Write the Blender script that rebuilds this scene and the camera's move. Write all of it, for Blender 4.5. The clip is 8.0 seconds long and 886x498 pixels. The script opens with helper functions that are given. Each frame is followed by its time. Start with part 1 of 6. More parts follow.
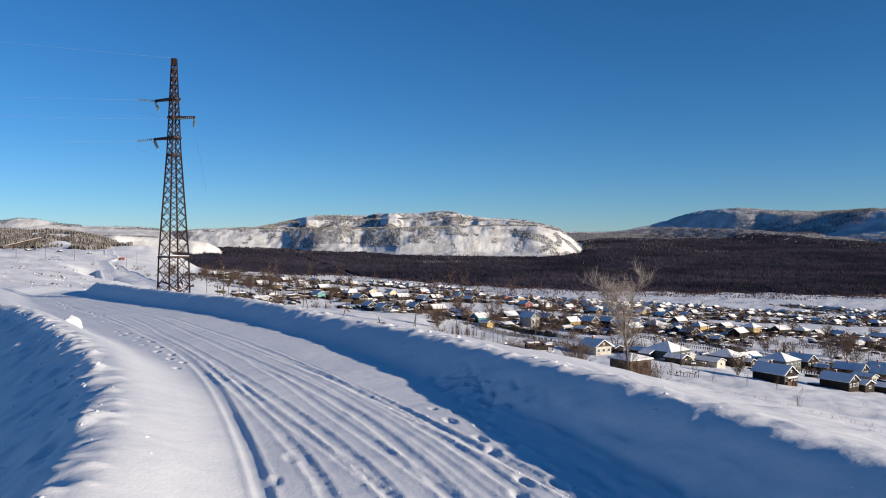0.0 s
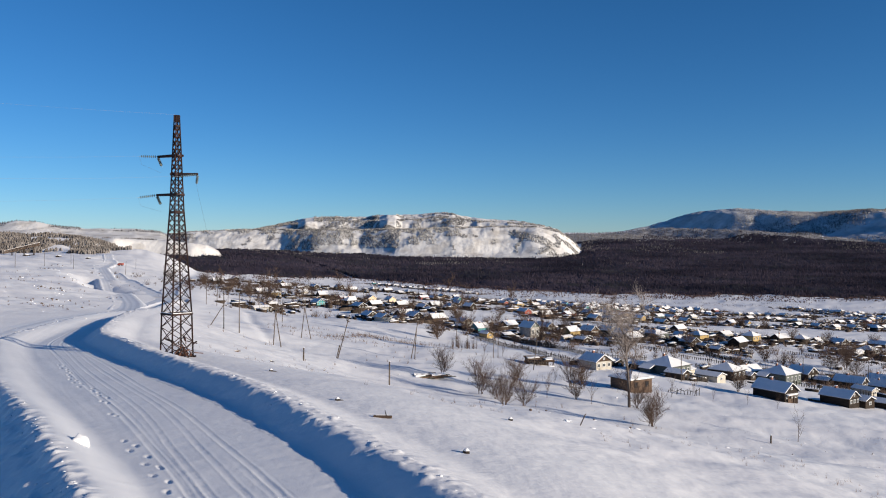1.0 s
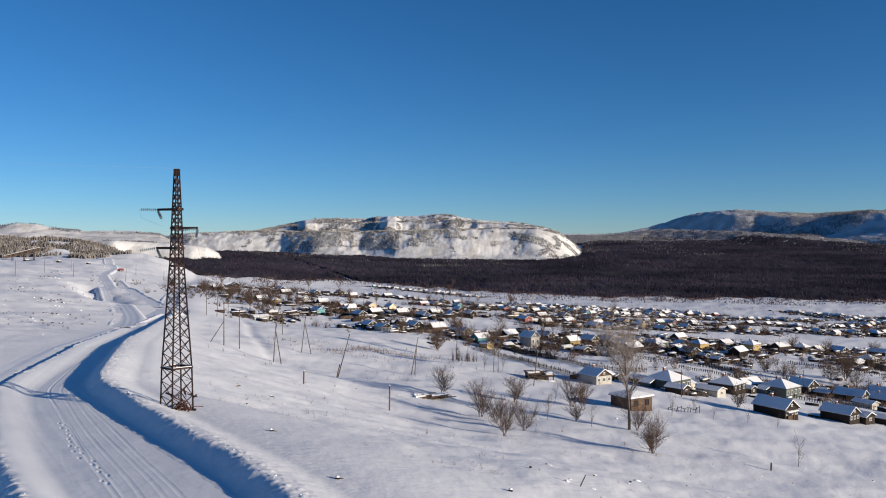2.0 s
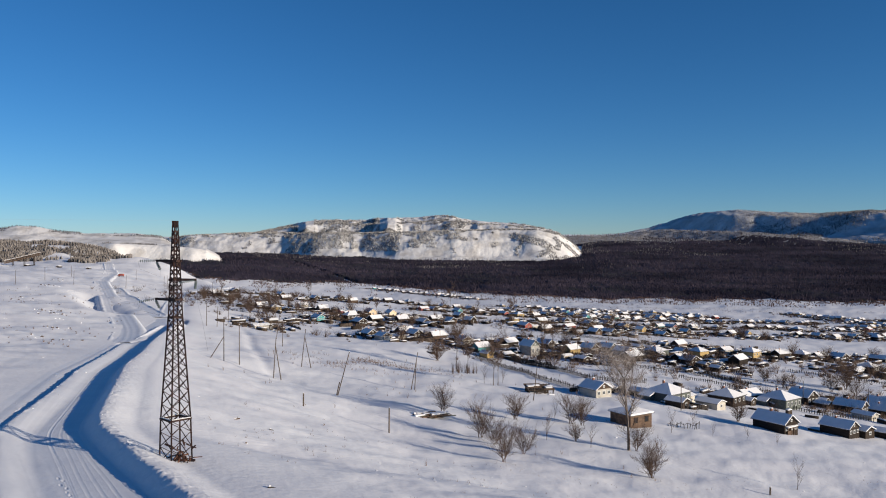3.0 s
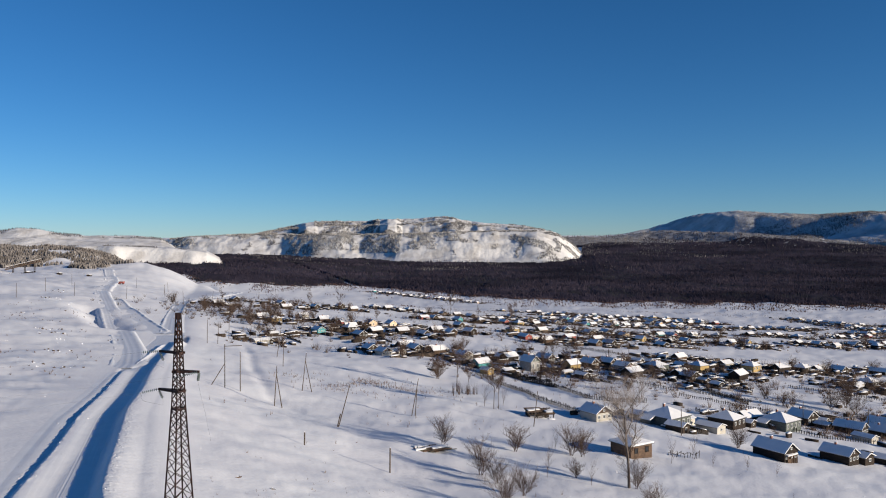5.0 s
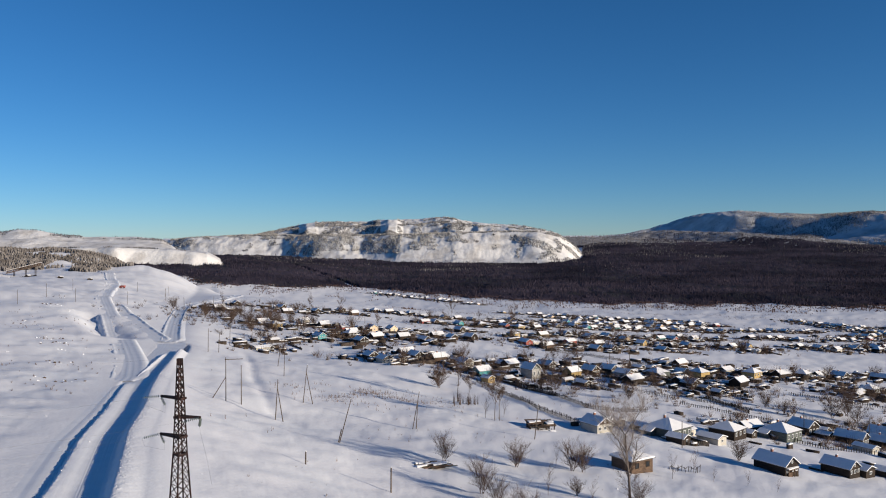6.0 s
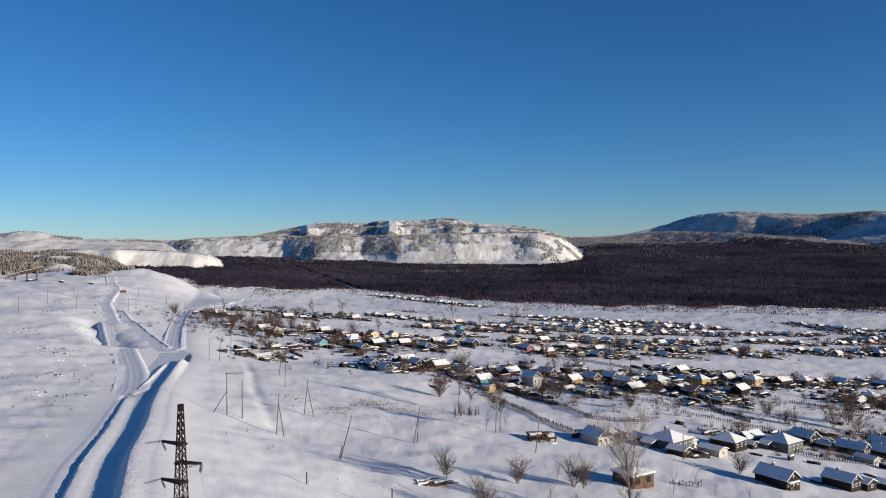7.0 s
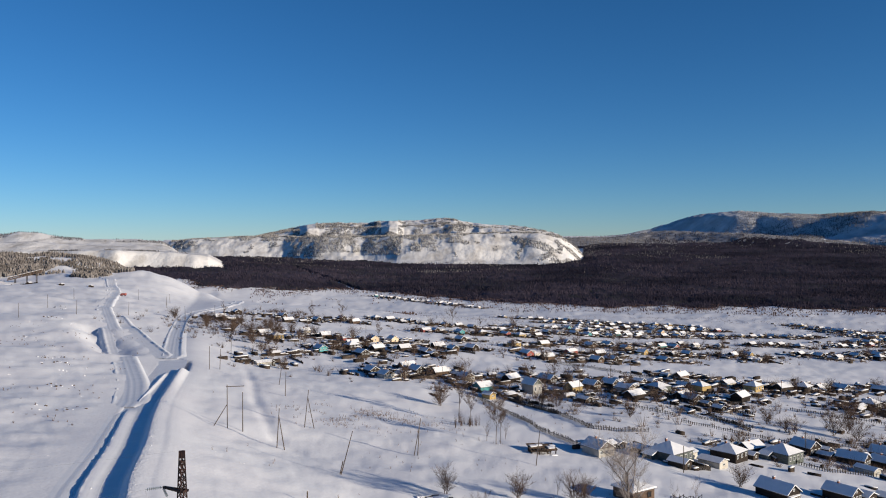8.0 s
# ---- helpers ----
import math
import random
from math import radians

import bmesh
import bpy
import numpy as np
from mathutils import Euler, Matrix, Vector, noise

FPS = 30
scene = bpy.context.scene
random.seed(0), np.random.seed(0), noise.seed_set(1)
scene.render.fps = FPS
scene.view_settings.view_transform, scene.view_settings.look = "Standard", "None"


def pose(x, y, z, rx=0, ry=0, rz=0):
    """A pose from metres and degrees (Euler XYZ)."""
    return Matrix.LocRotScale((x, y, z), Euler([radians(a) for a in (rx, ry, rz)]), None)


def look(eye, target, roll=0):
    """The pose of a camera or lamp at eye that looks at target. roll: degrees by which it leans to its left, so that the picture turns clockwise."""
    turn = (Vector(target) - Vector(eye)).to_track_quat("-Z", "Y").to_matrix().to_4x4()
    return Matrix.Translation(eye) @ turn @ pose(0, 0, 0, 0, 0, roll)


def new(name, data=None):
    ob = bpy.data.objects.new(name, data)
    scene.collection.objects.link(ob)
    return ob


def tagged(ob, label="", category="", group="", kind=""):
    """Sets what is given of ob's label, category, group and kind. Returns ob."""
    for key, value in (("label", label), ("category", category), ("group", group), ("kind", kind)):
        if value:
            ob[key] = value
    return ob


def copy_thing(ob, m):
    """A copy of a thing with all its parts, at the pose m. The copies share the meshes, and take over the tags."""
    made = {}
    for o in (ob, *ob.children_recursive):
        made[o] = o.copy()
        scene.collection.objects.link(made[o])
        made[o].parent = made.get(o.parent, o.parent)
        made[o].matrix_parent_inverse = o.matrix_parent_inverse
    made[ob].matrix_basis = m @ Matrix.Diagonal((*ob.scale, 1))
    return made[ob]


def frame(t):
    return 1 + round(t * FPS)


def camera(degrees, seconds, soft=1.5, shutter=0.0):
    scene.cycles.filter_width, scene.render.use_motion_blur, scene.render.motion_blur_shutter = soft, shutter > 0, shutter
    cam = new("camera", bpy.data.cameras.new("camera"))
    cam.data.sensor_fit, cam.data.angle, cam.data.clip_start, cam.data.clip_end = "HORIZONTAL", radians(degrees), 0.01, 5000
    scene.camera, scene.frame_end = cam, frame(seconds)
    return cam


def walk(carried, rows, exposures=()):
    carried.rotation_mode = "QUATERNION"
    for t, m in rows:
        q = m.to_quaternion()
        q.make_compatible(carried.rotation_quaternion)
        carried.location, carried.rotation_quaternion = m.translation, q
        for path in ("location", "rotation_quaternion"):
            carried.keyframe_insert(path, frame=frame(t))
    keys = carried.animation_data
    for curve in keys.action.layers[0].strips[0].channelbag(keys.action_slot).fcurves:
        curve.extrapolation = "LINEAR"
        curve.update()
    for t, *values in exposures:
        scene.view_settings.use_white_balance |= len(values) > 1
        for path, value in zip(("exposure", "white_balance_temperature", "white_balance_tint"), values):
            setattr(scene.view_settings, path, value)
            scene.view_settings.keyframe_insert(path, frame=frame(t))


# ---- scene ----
cam = camera(60.0, 8.0, soft=1.05)
PATH = [
    (0, (-1.263, 3.657, 3.995), (-1.265, 5.657, 3.978), 0.3),
    (0.5, (-1.387, 3.562, 6.126), (-1.388, 5.562, 6.11), 0.2),
    (1, (-1.638, 3.769, 8.291), (-1.637, 5.769, 8.275), 0.2),
    (1.5, (-1.694, 3.802, 10.308), (-1.693, 5.802, 10.293), 0.2),
    (3, (-1.434, 3.604, 16.216), (-1.434, 5.604, 16.203), 0.0),
    (3.5, (-1.417, 3.299, 18.002), (-1.417, 5.299, 17.989), -0.0),
    (4, (-1.455, 3.277, 19.834), (-1.455, 5.277, 19.821), -0.1),
    (4.5, (-1.529, 3.313, 21.553), (-1.529, 5.313, 21.54), -0.0),
    (6, (-1.535, 3.192, 26.882), (-1.537, 5.192, 26.868), -0.1),
    (6.5, (-1.483, 3.184, 28.541), (-1.487, 5.184, 28.527), -0.1),
    (7, (-1.496, 3.183, 30.387), (-1.5, 5.183, 30.374), -0.2),
    (7.5, (-1.616, 3.138, 32.229), (-1.621, 5.138, 32.214), -0.2),
    (8, (-1.611, 3.307, 34.05), (-1.615, 5.307, 34.035), -0.2),
]
walk(cam, [(t, look(e, g, r)) for t, e, g, r in PATH], [(0, 0.40), (1.5, 0.33), (3, 0.23), (8, 0.23)])

# ---- light ----
SUN_AZ, SUN_EL = radians(118.0), radians(13.5)      # clockwise from +y; height over the horizon
world = bpy.data.worlds.new("winter_sky")
scene.world = world
world.use_nodes = True
wn, wl = world.node_tree.nodes, world.node_tree.links
sky = wn.new("ShaderNodeTexSky")
sky.sky_type, sky.sun_disc = "NISHITA", False
sky.sun_elevation, sky.sun_rotation = SUN_EL, SUN_AZ
sky.altitude, sky.air_density, sky.dust_density, sky.ozone_density = 300, 0.78, 0.0, 5.6
tone = wn.new("ShaderNodeHueSaturation")
tone.inputs["Saturation"].default_value = 1.1
tint = wn.new("ShaderNodeMix")
tint.data_type, tint.blend_type = "RGBA", "MULTIPLY"
tint.inputs["Factor"].default_value = 1.0
tint.inputs[7].default_value = (1.02, 0.985, 0.955, 1)
wl.new(sky.outputs[0], tone.inputs["Color"])
wl.new(tone.outputs[0], tint.inputs[6])
wl.new(tint.outputs[2], wn["Background"].inputs["Color"])
wn["Background"].inputs["Strength"].default_value = 0.09
sun_dir = Vector((math.sin(SUN_AZ) * math.cos(SUN_EL), math.cos(SUN_AZ) * math.cos(SUN_EL), math.sin(SUN_EL)))
sun = new("sun", bpy.data.lights.new("sun", "SUN"))
sun.data.energy, sun.data.angle, sun.data.color = 5.15, radians(0.6), (1.0, 0.865, 0.69)
sun.matrix_world = look(sun_dir * 100, (0, 0, 0))


# ---- materials ----
def material(name, colour, second=None, scale=1.0, rough=0.8, metal=0.0, bump=0.0, bump_scale=None, fine=0.0, fine_scale=40.0,
             island=0.0, thing=0.0, stretch=(1, 1, 1), spec=0.3, ramp=(0.35, 0.65)):
    """A surface of two colours mixed by noise, with relief at two scales, varied from piece to piece."""
    m = bpy.data.materials.new(name)
    m.use_nodes = True
    n, l = m.node_tree.nodes, m.node_tree.links
    b = n["Principled BSDF"]
    b.inputs["Roughness"].default_value, b.inputs["Metallic"].default_value = rough, metal
    b.inputs["Specular IOR Level"].default_value = spec
    pos = n.new("ShaderNodeNewGeometry")
    co = pos.outputs["Position"]
    if stretch != (1, 1, 1):
        mp = n.new("ShaderNodeMapping")
        mp.inputs["Scale"].default_value = stretch
        l.new(co, mp.inputs["Vector"])
        co = mp.outputs[0]
    no = n.new("ShaderNodeTexNoise")
    no.inputs["Scale"].default_value, no.inputs["Detail"].default_value = scale, 6
    l.new(co, no.inputs["Vector"])
    rm = n.new("ShaderNodeValToRGB")
    rm.color_ramp.elements[0].position, rm.color_ramp.elements[1].position = ramp
    rm.color_ramp.elements[0].color = (*colour, 1)
    rm.color_ramp.elements[1].color = (*(second or colour), 1)
    l.new(no.outputs["Fac"], rm.inputs["Fac"])
    out = rm.outputs[0]
    for amount, kind in ((island, "island"), (thing, "thing")):
        if amount:
            hs = n.new("ShaderNodeHueSaturation")
            mr = n.new("ShaderNodeMapRange")
            mr.inputs["To Min"].default_value, mr.inputs["To Max"].default_value = 1 - amount, 1 + amount
            if kind == "island":
                l.new(pos.outputs["Random Per Island"], mr.inputs["Value"])
            else:
                oi = n.new("ShaderNodeObjectInfo")
                l.new(oi.outputs["Random"], mr.inputs["Value"])
            l.new(mr.outputs[0], hs.inputs["Value"])
            l.new(out, hs.inputs["Color"])
            out = hs.outputs[0]
    l.new(out, b.inputs["Base Color"])
    if bump or fine:
        last = None
        for strength, sc in ((bump, bump_scale or scale), (fine, fine_scale)):
            if not strength:
                continue
            bn = n.new("ShaderNodeTexNoise")
            bn.inputs["Scale"].default_value, bn.inputs["Detail"].default_value = sc, 5
            l.new(co, bn.inputs["Vector"])
            bu = n.new("ShaderNodeBump")
            bu.inputs["Strength"].default_value, bu.inputs["Distance"].default_value = 1.0, strength
            l.new(bn.outputs["Fac"], bu.inputs["Height"])
            if last:
                l.new(last, bu.inputs["Normal"])
            last = bu.outputs[0]
        l.new(last, b.inputs["Normal"])
    return m


SNOW = material("fresh_snow", (0.73, 0.745, 0.78), (0.785, 0.797, 0.823), 0.05, 0.75, bump=0.12, bump_scale=0.35, fine=0.02, fine_scale=6.0)
SNOW_FIELD = material("field_snow", (0.73, 0.735, 0.77), (0.785, 0.797, 0.823), 0.04, 0.8, bump=0.15, bump_scale=0.16, fine=0.06, fine_scale=1.3)
SNOW_ROAD = material("packed_snow", (0.73, 0.745, 0.78), (0.785, 0.797, 0.823), 0.3, 0.6, bump=0.02, bump_scale=1.2, fine=0.006, fine_scale=18.0)
SNOW_ROOF = material("roof_snow", (0.75, 0.76, 0.78), (0.81, 0.81, 0.82), 0.6, 0.8, bump=0.05, bump_scale=1.1)
SNOW_HILL = material("hill_snow", (0.46, 0.44, 0.42), (0.74, 0.73, 0.72), 0.02, 0.85, bump=3.0, bump_scale=0.02, fine=1.5, fine_scale=0.08, ramp=(0.3, 0.55))
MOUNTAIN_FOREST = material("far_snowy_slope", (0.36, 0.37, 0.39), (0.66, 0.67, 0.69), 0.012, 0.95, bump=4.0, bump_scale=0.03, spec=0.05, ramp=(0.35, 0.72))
STEEL = material("rusty_steel", (0.013, 0.010, 0.011), (0.05, 0.024, 0.019), 1.6, 0.7, metal=0.3, fine=0.003, fine_scale=30)
GLASS_INSULATOR = material("glass_insulator", (0.13, 0.16, 0.15), (0.26, 0.30, 0.28), 3.0, 0.15, spec=0.6)
WIRE = material("aluminium_wire", (0.30, 0.30, 0.31), (0.22, 0.22, 0.23), 3.0, 0.5, metal=0.7)


# ---- mesh helpers ----
def part(name, data, mat, parent=None, label=""):
    """Links a mesh (from a bmesh or from lists of corners and faces) as one object, under a thing if given."""
    if isinstance(data, bmesh.types.BMesh):
        me = bpy.data.meshes.new(name)
        data.to_mesh(me)
        data.free()
    elif isinstance(data, tuple):
        me = bpy.data.meshes.new(name)
        me.from_pydata([tuple(v) for v in data[0]], [], data[1])
        me.validate()
    else:
        me = data
    if mat and not me.materials:
        me.materials.append(mat)
    ob = new(name, me)
    if parent:
        ob.parent = parent
    return tagged(ob, label)


def smooth(ob):
    ob.data.polygons.foreach_set("use_smooth", [True] * len(ob.data.polygons))
    return ob


def thing(name, label, category, m=None, group="", kind=""):
    ob = new(name)
    ob.empty_display_size = 0.2
    if m:
        ob.matrix_world = m
    return tagged(ob, label, category, group, kind)


def box(x0, y0, z0, x1, y1, z1):
    v = [(x0, y0, z0), (x1, y0, z0), (x1, y1, z0), (x0, y1, z0), (x0, y0, z1), (x1, y0, z1), (x1, y1, z1), (x0, y1, z1)]
    return v, [(0, 3, 2, 1), (4, 5, 6, 7), (0, 1, 5, 4), (1, 2, 6, 5), (2, 3, 7, 6), (3, 0, 4, 7)]


def joined(*shapes):
    vs, fs = [], []
    for v, f in shapes:
        k = len(vs)
        vs += list(v)
        fs += [tuple(i + k for i in q) for q in f]
    return vs, fs


def beam(a, b, w, h=None, sides=4, w2=None):
    """A bar from a to b, of width w at a and w2 at b."""
    a, b = Vector(a), Vector(b)
    d = (b - a).normalized()
    u = d.cross(Vector((0, 0, 1)) if abs(d.z) < 0.95 else Vector((0, 1, 0))).normalized()
    n = d.cross(u)
    h = h or w
    k = (w2 / w) if w2 is not None else 1.0
    v = []
    for p, s in ((a, 1.0), (b, k)):
        for i in range(sides):
            t = 2 * math.pi * (i + 0.5) / sides
            f = 0.7071 if sides == 4 else 0.5
            v.append(p + u * (w * f * s * math.cos(t)) + n * (h * f * s * math.sin(t)))
    f = [(i, (i + 1) % sides, sides + (i + 1) % sides, sides + i) for i in range(sides)]
    f += [tuple(range(sides - 1, -1, -1)), tuple(range(sides, 2 * sides))]
    return v, f


def tube(points, r, sides=3):
    """One thin tube through the points."""
    v, f = [], []
    for i, p in enumerate(points):
        p = Vector(p)
        d = (Vector(points[min(i + 1, len(points) - 1)]) - Vector(points[max(i - 1, 0)])).normalized()
        u = d.cross(Vector((0.3, 0.2, 0.93))).normalized()
        n = d.cross(u)
        for k in range(sides):
            t = 2 * math.pi * k / sides
            v.append(p + u * r * math.cos(t) + n * r * math.sin(t))
    for i in range(len(points) - 1):
        for k in range(sides):
            a, b = i * sides + k, i * sides + (k + 1) % sides
            f.append((a, b, b + sides, a + sides))
    return v, f


def sheet(nu, nv, xyz):
    """A grid of nu x nv points (arrays) as corners and faces, wound so that it faces up when u runs left to right and v away."""
    idx = np.arange(nu * nv).reshape(nv, nu)
    q = np.stack([idx[:-1, :-1], idx[:-1, 1:], idx[1:, 1:], idx[1:, :-1]], -1).reshape(-1, 4)
    return np.asarray(xyz).reshape(-1, 3), q


def fast_mesh(name, verts, quads):
    """A mesh from arrays; the faces all have the same number of corners."""
    me = bpy.data.meshes.new(name)
    n = quads.shape[1]
    me.vertices.add(len(verts))
    me.vertices.foreach_set("co", np.asarray(verts, dtype=np.float32).ravel())
    me.loops.add(quads.size)
    me.loops.foreach_set("vertex_index", np.asarray(quads, dtype=np.int32).ravel())
    me.polygons.add(len(quads))
    me.polygons.foreach_set("loop_start", np.arange(0, quads.size, n, dtype=np.int32))
    me.update(calc_edges=True)
    me.validate()
    return me


def hashed(i, j, seed):
    h = np.sin(i * 127.1 + j * 311.7 + seed * 74.7) * 43758.5453
    return h - np.floor(h)


def vnoise(x, y, seed=0.0):
    """Smooth value noise, -1 to 1, one cell a unit."""
    i, j = np.floor(x), np.floor(y)
    u, v = x - i, y - j
    u, v = u * u * (3 - 2 * u), v * v * (3 - 2 * v)
    a = hashed(i, j, seed) * (1 - u) + hashed(i + 1, j, seed) * u
    b = hashed(i, j + 1, seed) * (1 - u) + hashed(i + 1, j + 1, seed) * u
    return (a * (1 - v) + b * v) * 2 - 1


def fractal(x, y, seed=0.0, octaves=4):
    return sum(vnoise(x * 2 ** k, y * 2 ** k, seed + k * 3.1) * 0.5 ** k for k in range(octaves))


def step(a, b, t):
    t = np.clip((t - a) / (b - a), 0, 1)
    return t * t * (3 - 2 * t)


# ---- the lie of the land ----
# the road: how far along (y), its middle (x) and its level (z)
ROAD_Y = [-60, -10, 14, 26, 40, 56, 72, 92, 124, 155, 190, 222, 316, 432, 537, 700, 1100, 1500]
ROAD_X = [12, 5, -2, -6.8, -14.3, -25.7, -36.2, -43.3, -55.1, -64.4, -76.4, -87, -112.6, -149, -181, -230, -345, -420]
ROAD_Z = [0.9, 0.85, 0.75, 0.64, 0.25, -0.35, -0.9, -1.8, -4, -6.2, -9.2, -11.5, -15.3, -18, -20, -25, -40, -55]
TY = np.arange(-120, 1600, 1.0)
_k = np.exp(-np.linspace(-2, 2, 17) ** 2)
_k /= _k.sum()


def eased(values):
    t = np.interp(TY, ROAD_Y, values)
    return np.convolve(np.pad(t, 8, "edge"), _k, "valid")


TX, TZ = eased(ROAD_X), eased(ROAD_Z)
TS = np.gradient(TX)


def road_mid(y):
    return np.interp(y, TY, TX), np.interp(y, TY, TZ), np.interp(y, TY, TS)


def across(x, y):
    """Signed distance from the road's middle, to the right of it positive, and the road's level there."""
    xr, zr, s = road_mid(y)
    q = (x - xr) / np.sqrt(1 + s * s)
    y2 = y + q * s / np.sqrt(1 + s * s) * 0.8
    xr, zr, s = road_mid(y2)
    return (x - xr) / np.sqrt(1 + s * s) + (y2 - y) * 0, zr


DITCH = [(-92, 350), (-75, 295), (-66, 262), (-56, 232), (-47, 207), (-38, 196)]
# gentle hollows (-) and swells (+): place, radius, depth
HOLLOWS = [(-95, 390, 60, -4.5), (150, 240, 75, -4.0), (150, 440, 85, 2.8), (20, 490, 60, 2.2), (24, 308, 45, -2.2), (-45, 190, 25, -3.0), (-12, 142, 22, -2.4),
           (-260, 1000, 280, 14)]


F = 784 / math.tan(radians(30))


def mountain_foot(p):
    """How far off the mountain begins, by its place along the skyline."""
    return np.interp(p, [900, 1040, 1090, 1160, 1220, 1300, 1400, 1568, 1800], [4700, 4750, 4760, 4700, 4480, 4130, 3850, 3450, 2900])


def heap_foot(p):
    """How far off the spoil hill begins: flanks that face the shade step nearer, lit faces run level."""
    return np.interp(p, [270, 305, 335, 440, 500, 555, 600, 640, 700, 760, 800, 850, 905, 940, 965, 1005, 1027, 1037],
                     [3560, 3550, 3490, 3440, 3400, 3270, 3230, 3225, 3125, 3080, 3050, 3055, 3030, 3010, 3000, 3020, 3075, 4950])


def land(x, y):
    """The height of the ground."""
    x, y = np.asarray(x, float), np.asarray(y, float)
    q, zr = across(x, y)
    xs = 420 * np.tanh(x / 420)
    valley = -15.6 - 0.078 * xs - 0.0395 * np.clip(y, -100, 1400)
    far = np.interp(y, [600, 1000, 1400, 1800, 2700, 3100, 3500, 4900], [-62, -78, -88, -84, -66, -52, -26, 78]) + 26 * step(0.11, 0.24, x / np.maximum(y, 900)) * step(2200, 3200, y) * (1 - step(3700, 4700, y))
    far = far + 42 * step(-150, -650, x) * step(1250, 1900, y) * (1 - step(2300, 3000, y))
    foot = mountain_foot(784 + F * x / np.maximum(y, 900))
    far = far + np.where(y > 2500, np.interp(foot, [3400, 3800, 4100], [12, 26, 40]) * step(foot - 420, foot - 60, y) * step(0.20, 0.30, x / np.maximum(y, 900)), 0)
    b = step(650, 1300, y)
    valley = valley * (1 - b) + far * b
    for cx, cy, cr, dz in HOLLOWS:
        valley = valley + dz * np.exp(-((x - cx) ** 2 + (y - cy) ** 2) / cr ** 2)
    width = np.interp(y, [0, 60, 100, 140, 210, 320], [60, 52, 38, 32, 22, 20])
    fall = np.exp(-2.5 * np.logaddexp(0, (q - 7.0) / 2.5) / width)
    right = valley + (zr - valley) * fall * (1 - step(1050, 1130, y)) + np.interp(y, [0, 40, 60, 80, 110], [0.3, 0.3, 0.25, 0.5, 0.9]) * np.exp(-((q - np.interp(y, [40, 70], [8, 6])) / 4.5) ** 2) * step(-30, 10, y) * (1 - step(225, 290, y))
    lift = np.interp(y, [-100, 45, 80, 300, 430, 700, 1000, 1100], [0, 0, 12.5, 15, 19, 22, 27, 32])
    left = zr + 0.35 * step(3, 5.5, -q) * step(40, 70, y) * (1 - step(200, 235, y)) + lift * np.tanh(np.maximum(-q - 6, 0) / np.interp(y, [0, 700, 1000], [95, 95, 55]))
    w = step(1060, 1160, y) * step(-560, -430, x)
    left = left * (1 - w) + valley * w
    z = np.where(q > 0, right, left)
    b2 = step(1150, 1500, y)
    z = z * (1 - b2) + far * b2
    for (x0, y0), (x1, y1) in zip(DITCH[:-1], DITCH[1:]):
        t = np.clip(((x - x0) * (x1 - x0) + (y - y0) * (y1 - y0)) / ((x1 - x0) ** 2 + (y1 - y0) ** 2), 0, 1)
        z = z - 0.45 * np.exp(-(np.hypot(x - x0 - t * (x1 - x0), y - y0 - t * (y1 - y0)) / 1.9) ** 2)
    t = np.clip(((x + 197) * 48 + (y - 425) * -80) / 8700, 0, 1)
    pit = np.hypot(x + 197 - 48 * t, y - 425 + 80 * t)
    z = z - 4.5 * np.exp(-(pit / 8) ** 2)
    z = z + 8.5 * np.exp(-((x + 385) / 75) ** 2 - ((y - 1040) / 110) ** 2) + 26 * np.exp(-((x + 590) / 130) ** 2 - ((y - 1290) / 110) ** 2)
    z = z + 30 * np.exp(-(((x + 760) / 260) ** 2 + ((y - 1230) / 200) ** 2))
    r = np.hypot(x, y)
    rough = fractal(x / 38, y / 38, 5, 3) * np.where(q > 0, 0.5, 0.9) * step(9, 40, np.abs(q)) + fractal(x / 6, y / 6, 9, 4) * np.where(q > 0, 0.20, 0.27) * step(8, 16, np.abs(q))
    return z + rough * (1 + r / 900)


def land1(x, y):
    return float(land(np.array([x]), np.array([y]))[0])


# ground: one sheet round the eye, finer ahead, out to the horizon
ang = np.concatenate([np.arange(-180, -40, 3.5), np.arange(-40, 40, 0.18), np.arange(40, 180.1, 3.5)])
ang[0], ang[-1] = -180, 180
rad = np.geomspace(2.0, 4950, 500)
A, R = np.meshgrid(np.radians(ang), rad)
GX, GY = -1.4 + R * np.sin(A), 3.5 + R * np.cos(A)
GZ = land(GX, GY)
GQ = across(GX, GY)[0]
GQ = GQ * (1 + road_mid(GY)[2] ** 2)
onroad = (GY < 330) & (GY > -58)
GZ = np.where(onroad, GZ - np.where(GQ > 0, 1.6 * (1 - step(5.2, 7.2, GQ)), 3.0 * (1 - step(40, 66, GY)) + 0.8 * (1 - step(4.4, 5.8, -GQ))), GZ)
ground = smooth(part("ground", fast_mesh("ground", *sheet(len(ang), len(rad), np.stack([GX, GY, GZ], -1))), SNOW_FIELD))
tagged(ground, "snow-covered open ground with wind-packed drifts", "ground", kind="structure")


def strip(name, ys, q, height, mat):
    """A strip along the road: ys along, q across, height(q, y) over the road's level."""
    xr, zr, s = road_mid(ys)
    c = 1 / np.sqrt(1 + s * s)
    Q, I = np.meshgrid(q, np.arange(len(ys)))
    X = xr[I] + Q * c[I]
    Y = ys[I] - Q * (s * c)[I]
    Z = zr[I] + height(Q, ys[I], X, Y)
    return smooth(part(name, fast_mesh(name, *sheet(len(q), len(ys), np.stack([X, Y, Z], -1))), mat))


